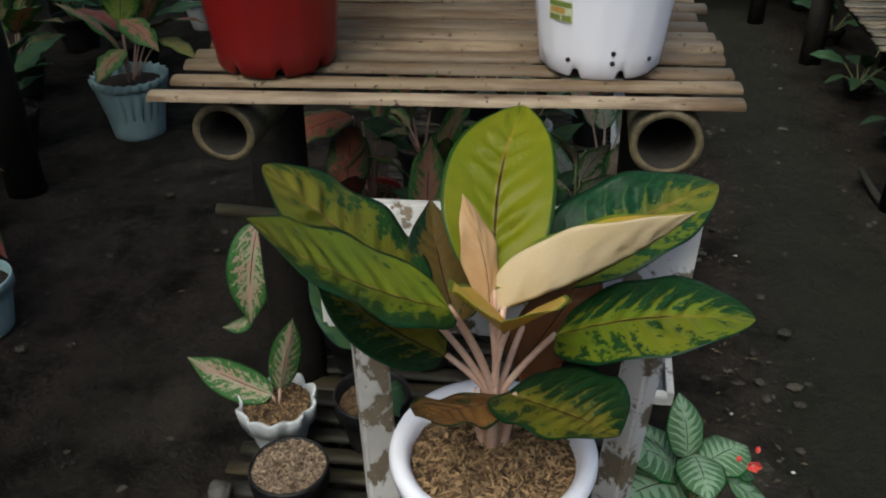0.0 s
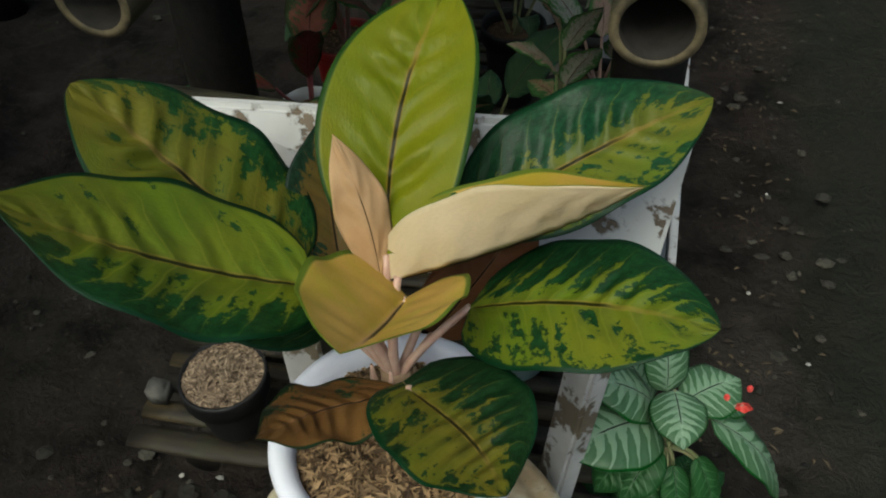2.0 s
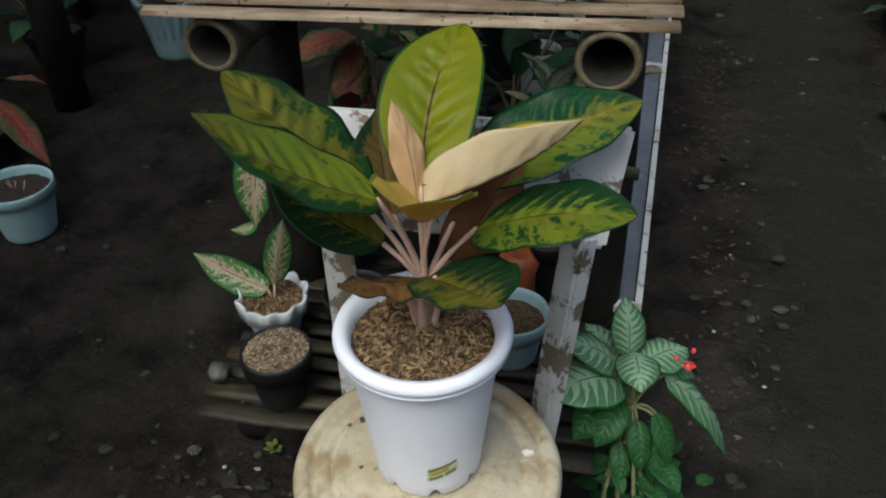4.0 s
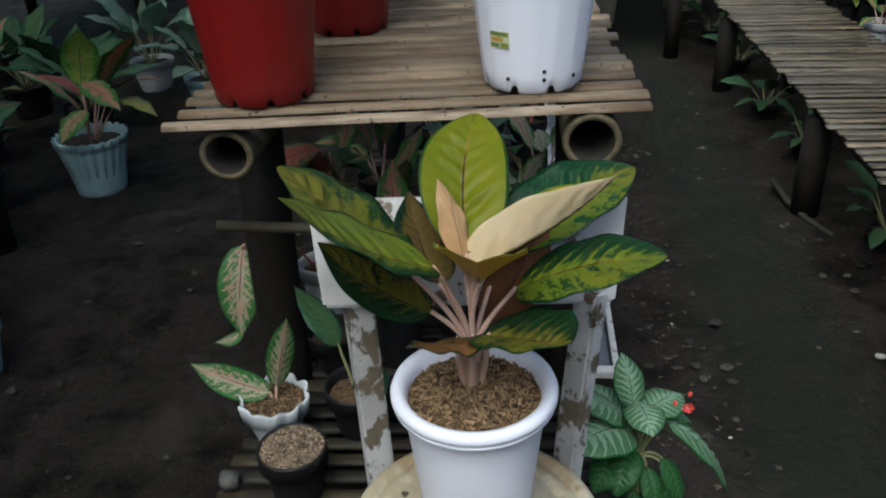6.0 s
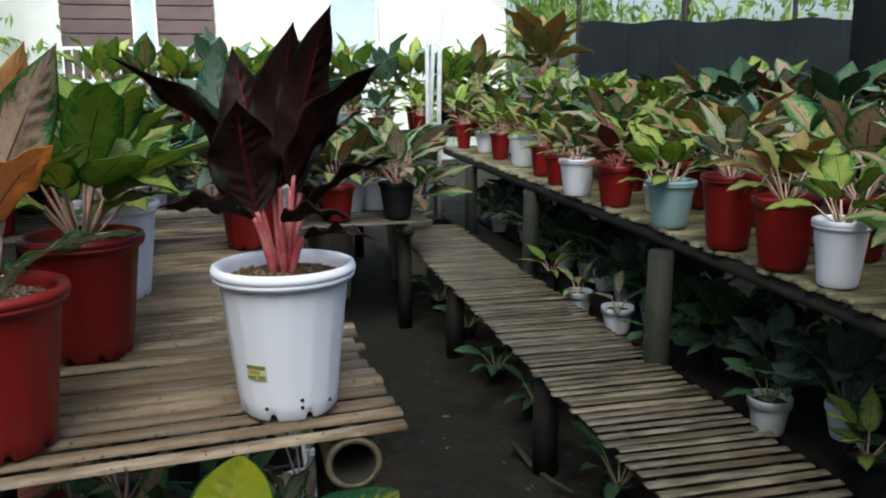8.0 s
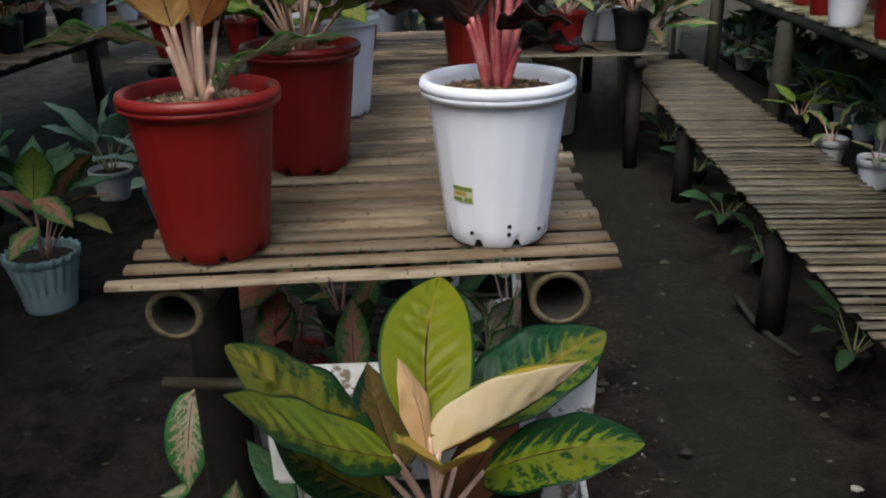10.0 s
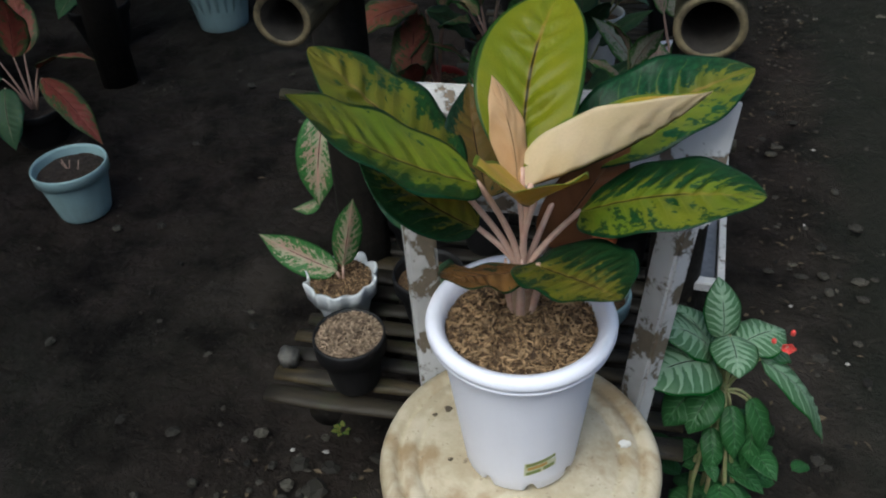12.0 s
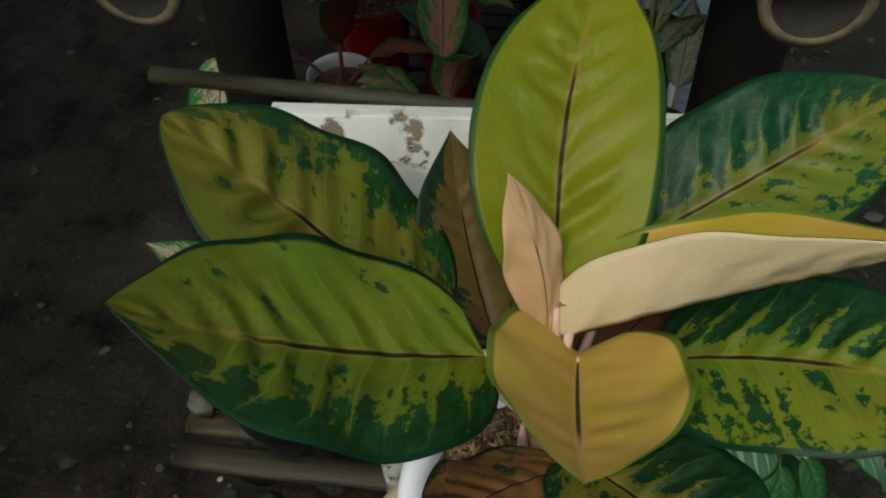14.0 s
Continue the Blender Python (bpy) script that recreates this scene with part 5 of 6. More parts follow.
# ---- beneath the bench ----
def build_low_things():
    rng = random.Random(41)
    fr = thing("frilled_pot_plant", pose(-0.268, 0.957, 0.273), "small variegated aglaonema in a white frill-rimmed pot", "potted plant")
    build_pot(fr, 0.06, 0.036, 0.094, 0.003, GREY_POT, "band", frill=10)
    build_soil(fr, 0.052, 0.083, HUSK, 0.004, rng, HUSK_CHIP, 600, 0.0042)
    for base, tip, half in (((-0.005, 0.0, 0.1), (-0.139, 0.006, 0.152), 0.03), ((0.008, 0.0, 0.115), (0.046, -0.006, 0.258), 0.024)):
        ob = part("leaf", leaf_bm((Vector(tip) - Vector(base)).length, half, arch=0.012 if tip[0] < 0 else 0.0, fold=0.25), [L_RIBBON, L_RIBBON], fr)
        ob.matrix_basis = set_leaf(base, tip, (0.1, 0.85, 0.5) if tip[0] < 0 else (0.9, 0.3, -0.2))
        part("petiole", tube_bm([(0, 0, 0.07), (base[0] * 0.6, 0, 0.09), base], 0.0022, 8), PETIOLE, fr)
    bk = thing("seedling_pot", pose(-0.2, 0.822, 0.273), "black plastic pot heaped with pale husk", "pot")
    build_pot(bk, 0.056, 0.038, 0.103, 0.002, BLACK_POT, "band")
    build_soil(bk, 0.0535, 0.097, PALE_HUSK, 0.009, rng, PALE_CHIP, 800, 0.005)
    # variegated plant hanging beside the post
    vl = thing("potted_plant", pose(-0.33, 1.24, 0.273), "variegated aglaonema leaning past the post", "potted plant")
    build_pot(vl, 0.05, 0.035, 0.09, 0.003, BLACK_POT, "band")
    build_soil(vl, 0.042, 0.075, HUSK)
    ob = part("leaf", leaf_bm(0.18, 0.042, arch=0.02, fold=0.2), [L_RIBBON, L_RIBBON], vl)
    ob.matrix_basis = set_leaf((-0.045, -0.03, 0.255), (-0.05, -0.1, 0.098), (1, 0.1, 0.1))
    part("petiole", tube_bm([(0, 0, 0.07), (-0.02, -0.01, 0.18), (-0.045, -0.03, 0.255)], 0.003, 8), PETIOLE, vl)
    ob = part("leaf", leaf_bm(0.06, 0.018, arch=0.01, fold=0.2), [L_RIBBON, L_RIBBON], vl)
    ob.matrix_basis = set_leaf((-0.05, -0.09, 0.1), (-0.105, -0.11, 0.08), (0, 0.9, 0.3))
    # crowd on the low rack
    spots = [(-0.205, 1.17, BLACK_POT, 0.055, 0.09, None, 0), (-0.25, 1.3, GREY_POT, 0.05, 0.17, "red", 4), (-0.125, 0.99, BLACK_POT, 0.06, 0.1, "deep", 2), (0.14, 1.0, BLUE_POT, 0.062, 0.1, None, 0), 
             (-0.12, 1.45, RED_POT, 0.05, 0.18, "pink", 5), (0.02, 1.62, BLACK_POT, 0.06, 0.16, "deep", 6), (-0.2, 1.75, BLACK_POT, 0.06, 0.17, "pink", 6), (0.03, 1.93, GREY_POT, 0.055, 0.16, "blue", 5), (0.19, 1.5, BLACK_POT, 0.055, 0.15, "vari", 5),
             (0.21, 1.75, WHITE_POT, 0.05, 0.16, "vari", 5), (-0.1, 2.1, BLACK_POT, 0.06, 0.16, "pink", 6), (0.17, 2.2, BLACK_POT, 0.06, 0.16, "red", 5), (-0.26, 2.3, BLACK_POT, 0.06, 0.16, "deep", 6), (0.05, 2.45, BLACK_POT, 0.06, 0.15, "deep", 6), (0.225, 1.33, BLACK_POT, 0.045, 0.1, "vari", 3), (-0.08, 1.2, BLACK_POT, 0.055, 0.16, "pink", 6), (0.03, 1.3, BLACK_POT, 0.055, 0.14, "deep", 5)]
    words = {"pink": "pink and green", "red": "red-leaved", "deep": "deep green", "blue": "silvery green", "vari": "variegated green and white"}
    for k, (x, y, mt, r, h, kind, n) in enumerate(spots):
        nm = mt.name
        lab = (words[kind] + " aglaonema in " + nm + " pot under bench") if kind else nm + " pot of compost under the bench"
        potted(pose(x, y, 0.273), kind or "deep", mt, r, h, n, 0.13, 60 + k, lab, "pots under the bench", 0, HUSK, "band", open_lo=15, open_hi=70, stalk=0.7)
    rp = thing("potted_plant", pose(-0.24, 1.46, 0.273), "red and cream splashed aglaonema in a small red pot", "potted plant", "pots under the bench")
    build_pot(rp, 0.062, 0.045, 0.2, 0.006, RED_POT)
    build_soil(rp, 0.053, 0.186, HUSK, 0.004, rng, HUSK_CHIP, 300, 0.004)
    leafy(rp, 0.2, [((-0.262, 1.43, 0.638), (-0.365, 1.33, 0.612), 0.042, L_RED), ((-0.238, 1.413, 0.635), (-0.15, 1.44, 0.57), 0.034, L_DEEP), ((-0.245, 1.43, 0.6), (-0.262, 1.36, 0.56), 0.022, L_RED), ((-0.22, 1.46, 0.62), (-0.2, 1.55, 0.68), 0.03, L_PINK), ((-0.25, 1.42, 0.56), (-0.3, 1.35, 0.52), 0.03, L_DEEP), ((-0.21, 1.42, 0.6), (-0.14, 1.36, 0.64), 0.025, L_PINK)], PETIOLE)
    vp = thing("potted_plant", pose(0.17, 1.2, 0.273), "slender variegated cream and green plant in a black pot", "potted plant", "pots under the bench")
    build_pot(vp, 0.052, 0.038, 0.12, 0.003, BLACK_POT, "band")
    build_soil(vp, 0.046, 0.106, HUSK)
    leafy(vp, 0.12, [((0.155, 1.12, 0.669), (0.099, 1.1, 0.712), 0.021, L_VARI), ((0.155, 1.13, 0.72), (0.116, 1.12, 0.767), 0.02, L_VARI), ((0.162, 1.12, 0.7), (0.2, 1.12, 0.757), 0.018, L_VARI), ((0.166, 1.12, 0.655), (0.205, 1.1, 0.719), 0.02, L_VARI), ((0.16, 1.16, 0.6), (0.11, 1.2, 0.6), 0.022, L_PINK)], PETIOLE_GREEN)
    bag = thing("orange_bag", pose(0.125, 1.13, 0.273), "crumpled orange plastic grow bag", "bag")
    bm = lathe_bm([(0.03, 0.0), (0.036, 0.02), (0.033, 0.07), (0.036, 0.1), (0.026, 0.125), (0.02, 0.12)], 20, close=True)
    for v in bm.verts:
        v.co += Vector((1, 1, 0.4)) * 0.009 * noise.noise(v.co * 45)
    part("film", bm, plain_mat("orange film", (0.3, 0.09, 0.03), (0.2, 0.05, 0.02), 30.0, 0.35), bag)
    # long white-edged tray
    tr = thing("long_tray", pose(0, 0, 0), "long grey metal tray with white edges along the rack", "tray")
    steel = plain_mat("grey sheet metal", (0.2, 0.21, 0.23), (0.12, 0.125, 0.14), 8.0, 0.4, 0.0004, 90.0, 0.3)
    for nm, sx, sy, sz, at, mt in (("sheet", 0.085, 2.2, 0.006, (0.29, 2.25, 0.282), steel), ("edge", 0.012, 2.2, 0.03, (0.341, 2.25, 0.288), PAINTED), ("edge", 0.012, 2.2, 0.03, (0.239, 2.25, 0.288), PAINTED), ("cross_piece", 0.09, 0.02, 0.018, (0.29, 2.19, 0.294), PAINTED), ("cross_piece", 0.09, 0.02, 0.018, (0.29, 1.145, 0.294), PAINTED)):
        part(nm, box_bm(sx, sy, sz, at, 0.002), mt, tr, smooth=False)
    # broken brick by the rack
    br = thing("brick_piece", pose(-0.318, 0.83, 0.274, 0, 0, 8), "grey broken brick on the rack", "brick")
    bm = box_bm(0.03, 0.03, 0.03, (0, 0, 0.015), 0.004)
    for v in bm.verts:
        v.co += Vector((1, 1, 1)) * 0.003 * noise.noise(v.co * 90)
    part("block", bm, plain_mat("grey brick", (0.11, 0.105, 0.095), (0.05, 0.047, 0.042), 30.0, 0.85), br)


def build_small_extras():
    st = thing("wooden_stick", pose(0, 0, 0), "bent dry stick lying on the earth", "stick")
    part("twig", tube_bm([(1.035, 2.63, 0.05), (1.06, 2.5, 0.02), (1.09, 2.38, 0.012), (1.14, 2.27, 0.01)], [0.009, 0.012, 0.011, 0.007], 8), MOSSY_POST, st)
    for k, (x, y) in enumerate(((1.24, 2.95), (1.2, 3.4), (1.24, 4.1), (1.27, 2.2), (1.22, 4.7))):
        potted(pose(x, y, 0), "deep", BLACK_POT, 0.06, 0.08, 8, 0.12, 300 + k, "deep green plant in a black pot under the low bench", "pots under the low bench", 1, BLACK_SOIL, "band", open_lo=30, open_hi=105, stalk=0.8)
    rng = random.Random(61)
    for x, y in ((-0.3, 0.92), (-0.225, 0.76), (-0.17, 0.7), (0.3, 0.62), (-0.36, 0.68)):
        w = thing("weed", pose(x, y, 0.0), "tiny green weed sprouting from the earth", "weed", "weeds")
        for k in range(9):
            a, l = rng.uniform(0, 6.28), rng.uniform(0.012, 0.024)
            d = Vector((math.cos(a), math.sin(a), rng.uniform(0.1, 0.7)))
            ob = part("leaf", leaf_bm(l, l * 0.35, arch=0.1 * l, ripple=0, nu=6, nv=4), [L_GREEN, L_GREEN], w)
            ob.matrix_basis = set_leaf(d * 0.004, d * 0.03, (-math.sin(a), math.cos(a), 0))
    rng = random.Random(62)
    pale = plain_mat("pale shard", (0.4, 0.39, 0.36), (0.25, 0.24, 0.22), 60.0, 0.7)
    for x, y, r in ((-0.373, 0.85, 0.009), (0.56, 1.75, 0.008), (1.05, 1.62, 0.01), (-0.31, 0.86, 0.006), (0.62, 1.3, 0.008), (0.52, 1.45, 0.009), (0.6, 2.1, 0.009)):
        w = link_mesh("pale_shard", scatter_bm([(0, 0, 0.004)], rng, r, r * 1.2, 0.5, 5), pale, smooth=False)
        w.location = (x, y, 0.004)
        tagged(w, "small pale stone chip on the dark earth", "stone", "stone chips")


def build_netted_plant():
    rng = random.Random(51)
    it = thing("netted_leaf_plant", pose(0.35, 0.87, 0.0), "low plant with white-netted green leaves and a scarlet flower", "plant")
    O = Vector((0.35, 0.87, 0.0))
    heart = Vector((0.345, 0.865, 0.40))
    big = [((0.322, 0.852, 0.41), (0.228, 0.772, 0.425), 0.056), ((0.322, 0.872, 0.41), (0.238, 0.85, 0.46), 0.044), ((0.332, 0.875, 0.43), (0.314, 0.92, 0.5), 0.028), ((0.352, 0.868, 0.43), (0.412, 0.912, 0.428), 0.04), ((0.338, 0.868, 0.445), (0.352, 0.8, 0.436), 0.034),
           ((0.382, 0.862, 0.416), (0.492, 0.868, 0.262), 0.036), ((0.375, 0.885, 0.41), (0.43, 0.93, 0.36), 0.03), ((0.32, 0.885, 0.4), (0.262, 0.93, 0.43), 0.03)]
    # lower leaves, which take the netted look with shade put into its colour
    young = [((0.33, 0.835, 0.38), (0.302, 0.78, 0.335), 0.028), ((0.355, 0.84, 0.34), (0.37, 0.8, 0.275), 0.02), ((0.38, 0.85, 0.35), (0.41, 0.82, 0.28), 0.021), ((0.335, 0.83, 0.3), (0.345, 0.79, 0.25), 0.018), ((0.39, 0.85, 0.33), (0.39, 0.81, 0.24), 0.02), ((0.31, 0.84, 0.37), (0.27, 0.79, 0.33), 0.03)]
    for k, (b, t, half) in enumerate(big + young):
        d = Vector(t) - Vector(b)
        l = d.length
        look_of = L_SILVER if k < len(big) else L_NET_SHADED
        ob = part("leaf", leaf_bm(l, half * 0.95, arch=0.12 * l, fold=0.12, curl=-0.3, ripple=0.003, waves=8.0, blunt=0.55, taper=0.85, wavy=0.002), [look_of, L_DEEP], it)
        ob.matrix_basis = set_leaf(Vector(b) - O, Vector(t) - O, (-d.y, d.x, 0.0))
        part("petiole", tube_bm(bend(heart - O + Vector((0, -0.01, -0.05)), Vector(b) - O, 0.01, 5), 0.0022, 7), PETIOLE_GREEN, it)
    # small low leaves in the same darkened copy
    for k in range(48):
        a = rng.uniform(0, 6.28)
        r = abs(rng.gauss(0, 0.045))
        b = Vector((0.35 + r * math.cos(a), 0.835 + r * math.sin(a), rng.uniform(0.03, 0.27)))
        l = rng.uniform(0.035, 0.065)
        a2 = a + rng.gauss(0, 0.5)
        t = b + Vector((math.cos(a2), math.sin(a2), rng.uniform(-0.5, 0.25))) * l
        ob = part("leaf", leaf_bm(l, l * rng.uniform(0.28, 0.36), arch=0.1 * l, fold=0.15, ripple=0.001, waves=8.0, blunt=0.5, nu=14, nv=8), [L_NET_SHADED, L_DEEP], it)
        ob.matrix_basis = set_leaf(b - O, t - O, (-(t - b).y, (t - b).x, 0))
    for k in range(7):
        a = k * 0.9
        part("stem", tube_bm([(0.02 * math.cos(a), 0.02 * math.sin(a) - 0.04, -0.01), (0.03 * math.cos(a), 0.03 * math.sin(a) - 0.05, 0.2), (-0.005, -0.01, 0.37)], [0.004, 0.0035, 0.003], 7), PETIOLE_GREEN, it)
    fl = Vector((0.413, 0.871, 0.437)) - O
    part("flower_stalk", tube_bm([heart - O, fl * 0.6 + (heart - O) * 0.4, fl], 0.0016, 7), PETIOLE, it)
    for k in range(5):
        a = k * 1.257
        bm = leaf_bm(0.011, 0.0055, arch=0.001, fold=0.1, ripple=0, nu=8, nv=4, blunt=0.4)
        ob = part("petal", bm, [PETAL, PETAL], it)
        ob.matrix_basis = set_leaf(fl, fl + Vector((math.cos(a), -0.5, math.sin(a))), (-math.sin(a), 0, math.cos(a)))
    for q in ((-0.018, 0.004, 0.002), (0.004, 0.012, 0.014)):
        bm = bmesh.new()
        bmesh.ops.create_uvsphere(bm, u_segments=10, v_segments=6, radius=0.0035)
        ob = part("bud", bm, PETAL, it)
        ob.matrix_basis = Matrix.Translation(fl + Vector(q)) @ Matrix.Diagonal((1, 1, 1.5, 1))


# ---- left of the bench ----
def build_left_pots():
    rng = random.Random(71)
    it = thing("seedling_pot", pose(-1.245, 1.455, 0.0), "pale blue plastic pot of dark soil with thin sprouts", "pot")
    build_pot(it, 0.096, 0.066, 0.15, 0.004, BLUE_POT, "band")
    build_soil(it, 0.085, 0.126, BLACK_SOIL)
    for k in range(5):
        x = rng.uniform(-0.02, 0.02)
        part("sprout", tube_bm([(x, 0, 0.125), (x + rng.uniform(-0.01, 0.01), rng.uniform(-0.01, 0.01), 0.155)], 0.0011, 6), PETIOLE, it)
    fp = thing("potted_plant", pose(-1.45, 2.63, 0.0), "pink and green aglaonema in a scalloped pale blue pot", "potted plant", "pots on the ground")
    build_pot(fp, 0.128, 0.09, 0.225, 0.004, BLUE_POT, "band", frill=22)
    build_soil(fp, 0.11, 0.195, BLACK_SOIL)
    leafy(fp, 0.2, [((-1.428, 2.58, 0.318), (-1.6, 2.52, 0.5), 0.05, L_PINK), ((-1.4, 2.56, 0.34), (-1.46, 2.45, 0.255), 0.055, L_PINK), ((-1.401, 2.58, 0.436), (-1.24, 2.5, 0.36), 0.05, L_PINK), ((-1.3, 2.58, 0.41), (-1.06, 2.53, 0.45), 0.045, L_RED), ((-1.29, 2.6, 0.37), (-1.12, 2.52, 0.33), 0.035, L_RUST), ((-1.42, 2.6, 0.42), (-1.36, 2.56, 0.63), 0.065, L_GREEN), ((-1.37, 2.66, 0.4), (-1.2, 2.66, 0.58), 0.06, L_PINK), ((-1.47, 2.68, 0.36), (-1.68, 2.72, 0.42), 0.05, L_RED), ((-1.42, 2.72, 0.4), (-1.4, 2.9, 0.52), 0.055, L_DEEP)], PETIOLE)
    rl = thing("potted_plant", pose(-1.6, 1.76, 0.0), "red-leaved aglaonema with drooping leaves in a black pot", "potted plant", "pots on the ground")
    build_pot(rl, 0.1, 0.07, 0.12, 0.004, BLACK_POT, "band")
    build_soil(rl, 0.085, 0.1, BLACK_SOIL)
    leafy(rl, 0.12, [((-1.48, 1.71, 0.27), (-1.24, 1.67, 0.33), 0.036, L_RED), ((-1.47, 1.7, 0.245), (-1.27, 1.62, 0.1), 0.042, L_RED), ((-1.616, 1.7, 0.2), (-1.56, 1.6, 0.06), 0.05, L_DEEP), ((-1.58, 1.74, 0.28), (-1.5, 1.7, 0.47), 0.05, L_RED), ((-1.63, 1.72, 0.22), (-1.8, 1.64, 0.09), 0.05, L_DEEP), ((-1.6, 1.8, 0.26), (-1.66, 1.9, 0.42), 0.05, L_RED), ((-1.65, 1.75, 0.26), (-1.84, 1.74, 0.33), 0.045, L_RED)], PETIOLE)
    for k, (x, y, kind, mt) in enumerate(((-1.8, 2.4, "deep", BLACK_POT), (-2.05, 2.0, "red", BLACK_POT), (-2.1, 2.9, "pink", BLACK_POT), (-1.75, 3.2, "deep", BLACK_POT), (-1.35, 3.6, "blue", BLUE_POT), (-1.75, 3.9, "blue", GREY_POT), (-2.2, 3.5, "deep", BLACK_POT), (-0.95, 3.9, "deep", BLACK_POT), (-1.2, 4.3, "pink", BLACK_POT), (-0.75, 3.4, "deep", BLACK_POT), (-2.5, 2.5, "deep", BLACK_POT), (-2.0, 1.4, "deep", BLACK_POT))):
        words = {"deep": "deep green aglaonema", "red": "red-leaved aglaonema", "pink": "pink and green aglaonema", "blue": "silvery aglaonema"}[kind]
        potted(pose(x, y, 0.0), kind, mt, 0.11, 0.16, 11, 0.25, 90 + k, words + " in a " + mt.name + " pot on the earth", "pots on the ground", 1, BLACK_SOIL, "band", open_lo=15, open_hi=82, stalk=0.6)


# ---- right shelves ----
def build_right_pots():
    rng = random.Random(99)
    z = 0.868
    front = [(1.60, 3.44, WHITE_POT, 0.088, 0.17, "pink", 8), (1.63, 3.08, RED_POT, 0.09, 0.17, "red", 9), (1.70, 2.86, CREAM_POT, 0.05, 0.11, "green", 5), (1.585, 2.52, BLUE_POT, 0.09, 0.17, "green", 9), (1.57, 2.12, RED_POT, 0.092, 0.23, "vari", 12), (1.555, 1.82, RED_POT, 0.092, 0.2, "copper", 10), (1.56, 1.6, WHITE_POT, 0.072, 0.17, "green", 7), (1.66, 3.84, RED_POT, 0.075, 0.16, "copper", 9), (1.74, 4.3, RED_POT, 0.075, 0.17, "green", 9), (1.8, 4.85, GREY_POT, 0.095, 0.2, "copper", 11), (1.82, 5.4, RED_POT, 0.075, 0.18, "green", 10), (1.88, 6.0, WHITE_POT, 0.08, 0.16, "copper", 10), (1.84, 6.5, RED_POT, 0.07, 0.2, "pink", 9), (1.55, 1.3, RED_POT, 0.08, 0.18, "pink", 9)]
    words = {"pink": "pink and green aglaonema", "red": "red-leaved aglaonema", "green": "fresh green aglaonema", "vari": "variegated aglaonema", "copper": "orange and green aglaonema", "deep": "deep green aglaonema", "blue": "silvery aglaonema"}
    for k, (x, y, mt, r, h, kind, n) in enumerate(front):
        potted(pose(x, y, z), kind, mt, r, h, n + 4, 0.155, 120 + k, words[kind] + " in " + mt.name + " pot on shelf", "pots on the shelf", 0, HUSK, "round", open_lo=20, open_hi=96, stalk=0.6)
    kinds, pots = ["green", "deep", "pink", "red", "vari", "green", "copper", "blue", "deep", "green"], [RED_POT, RED_POT, GREY_POT, WHITE_POT, RED_POT]
    protos = {}
    rows = []
    for y in np.arange(1.35, 6.8, 0.27):
        rows += [(1.86 + 0.045 * (y - 1) + rng.gauss(0, 0.03), y + rng.gauss(0, 0.04), z), (2.16 + 0.045 * (y - 1) + rng.gauss(0, 0.03), y + 0.1 + rng.gauss(0, 0.04), z)]
    for y in np.arange(1.6, 7.5, 0.3):
        rows += [(2.72 + rng.gauss(0, 0.03), y + rng.gauss(0, 0.04), 1.036), (3.0 + rng.gauss(0, 0.03), y + 0.12, 1.036)]
    for x, y, zz in rows:
        place(protos, rng, kinds, pots, words, x, y, zz, 0.185, "pots on the shelf")
    # small pots on the earth beneath the shelf
    kinds2, pots2 = ["green", "deep", "blue", "vari", "deep"], [GREY_POT, WHITE_POT, BLACK_POT, BLUE_POT]
    protos2 = {}
    for y in np.arange(1.6, 6.6, 0.32):
        for x in (1.84, 2.1):
            place(protos2, rng, kinds2, pots2, words, x + 0.03 * (y - 1) + rng.gauss(0, 0.03), y + rng.gauss(0, 0.04), 0.281, 0.17, "pots beneath the shelf", 0.06, 0.1)
    for k, (x, y, mt, kind, r, n) in enumerate(((1.69, 3.15, WHITE_POT, "vari", 0.075, 5), (1.63, 3.46, GREY_POT, "pink", 0.07, 5), (1.67, 3.95, BLACK_POT, "green", 0.06, 8), (1.69, 2.02, GREY_POT, "deep", 0.07, 6), (1.66, 2.7, BLACK_POT, "deep", 0.06, 8), (1.9, 2.6, BLUE_POT, "green", 0.06, 7), (1.7, 1.6, BLACK_POT, "green", 0.06, 8))):
        potted(pose(x, y, 0.281), kind, mt, r, 0.12, n, 0.13, 500 + k, words[kind] + " in " + mt.name + " pot beneath shelf", "pots beneath the shelf", 0, HUSK, "band", open_lo=20, open_hi=95, stalk=0.6)
    sh = thing("lower_rack", pose(0, 0, 0), "dark plank rack beneath the bamboo shelf", "rack")
    for x in (1.72, 1.98, 2.24):
        part("plank", box_bm(0.2, 5.6, 0.025, (x + 0.08, 4.0, 0.267), 0.003), DARK_POST, sh, smooth=False)
    for y in (1.3, 3.2, 5.0, 6.7):
        part("bearer", box_bm(0.85, 0.06, 0.254, (2.04, y, 0.127), 0.003), DARK_POST, sh, smooth=False)


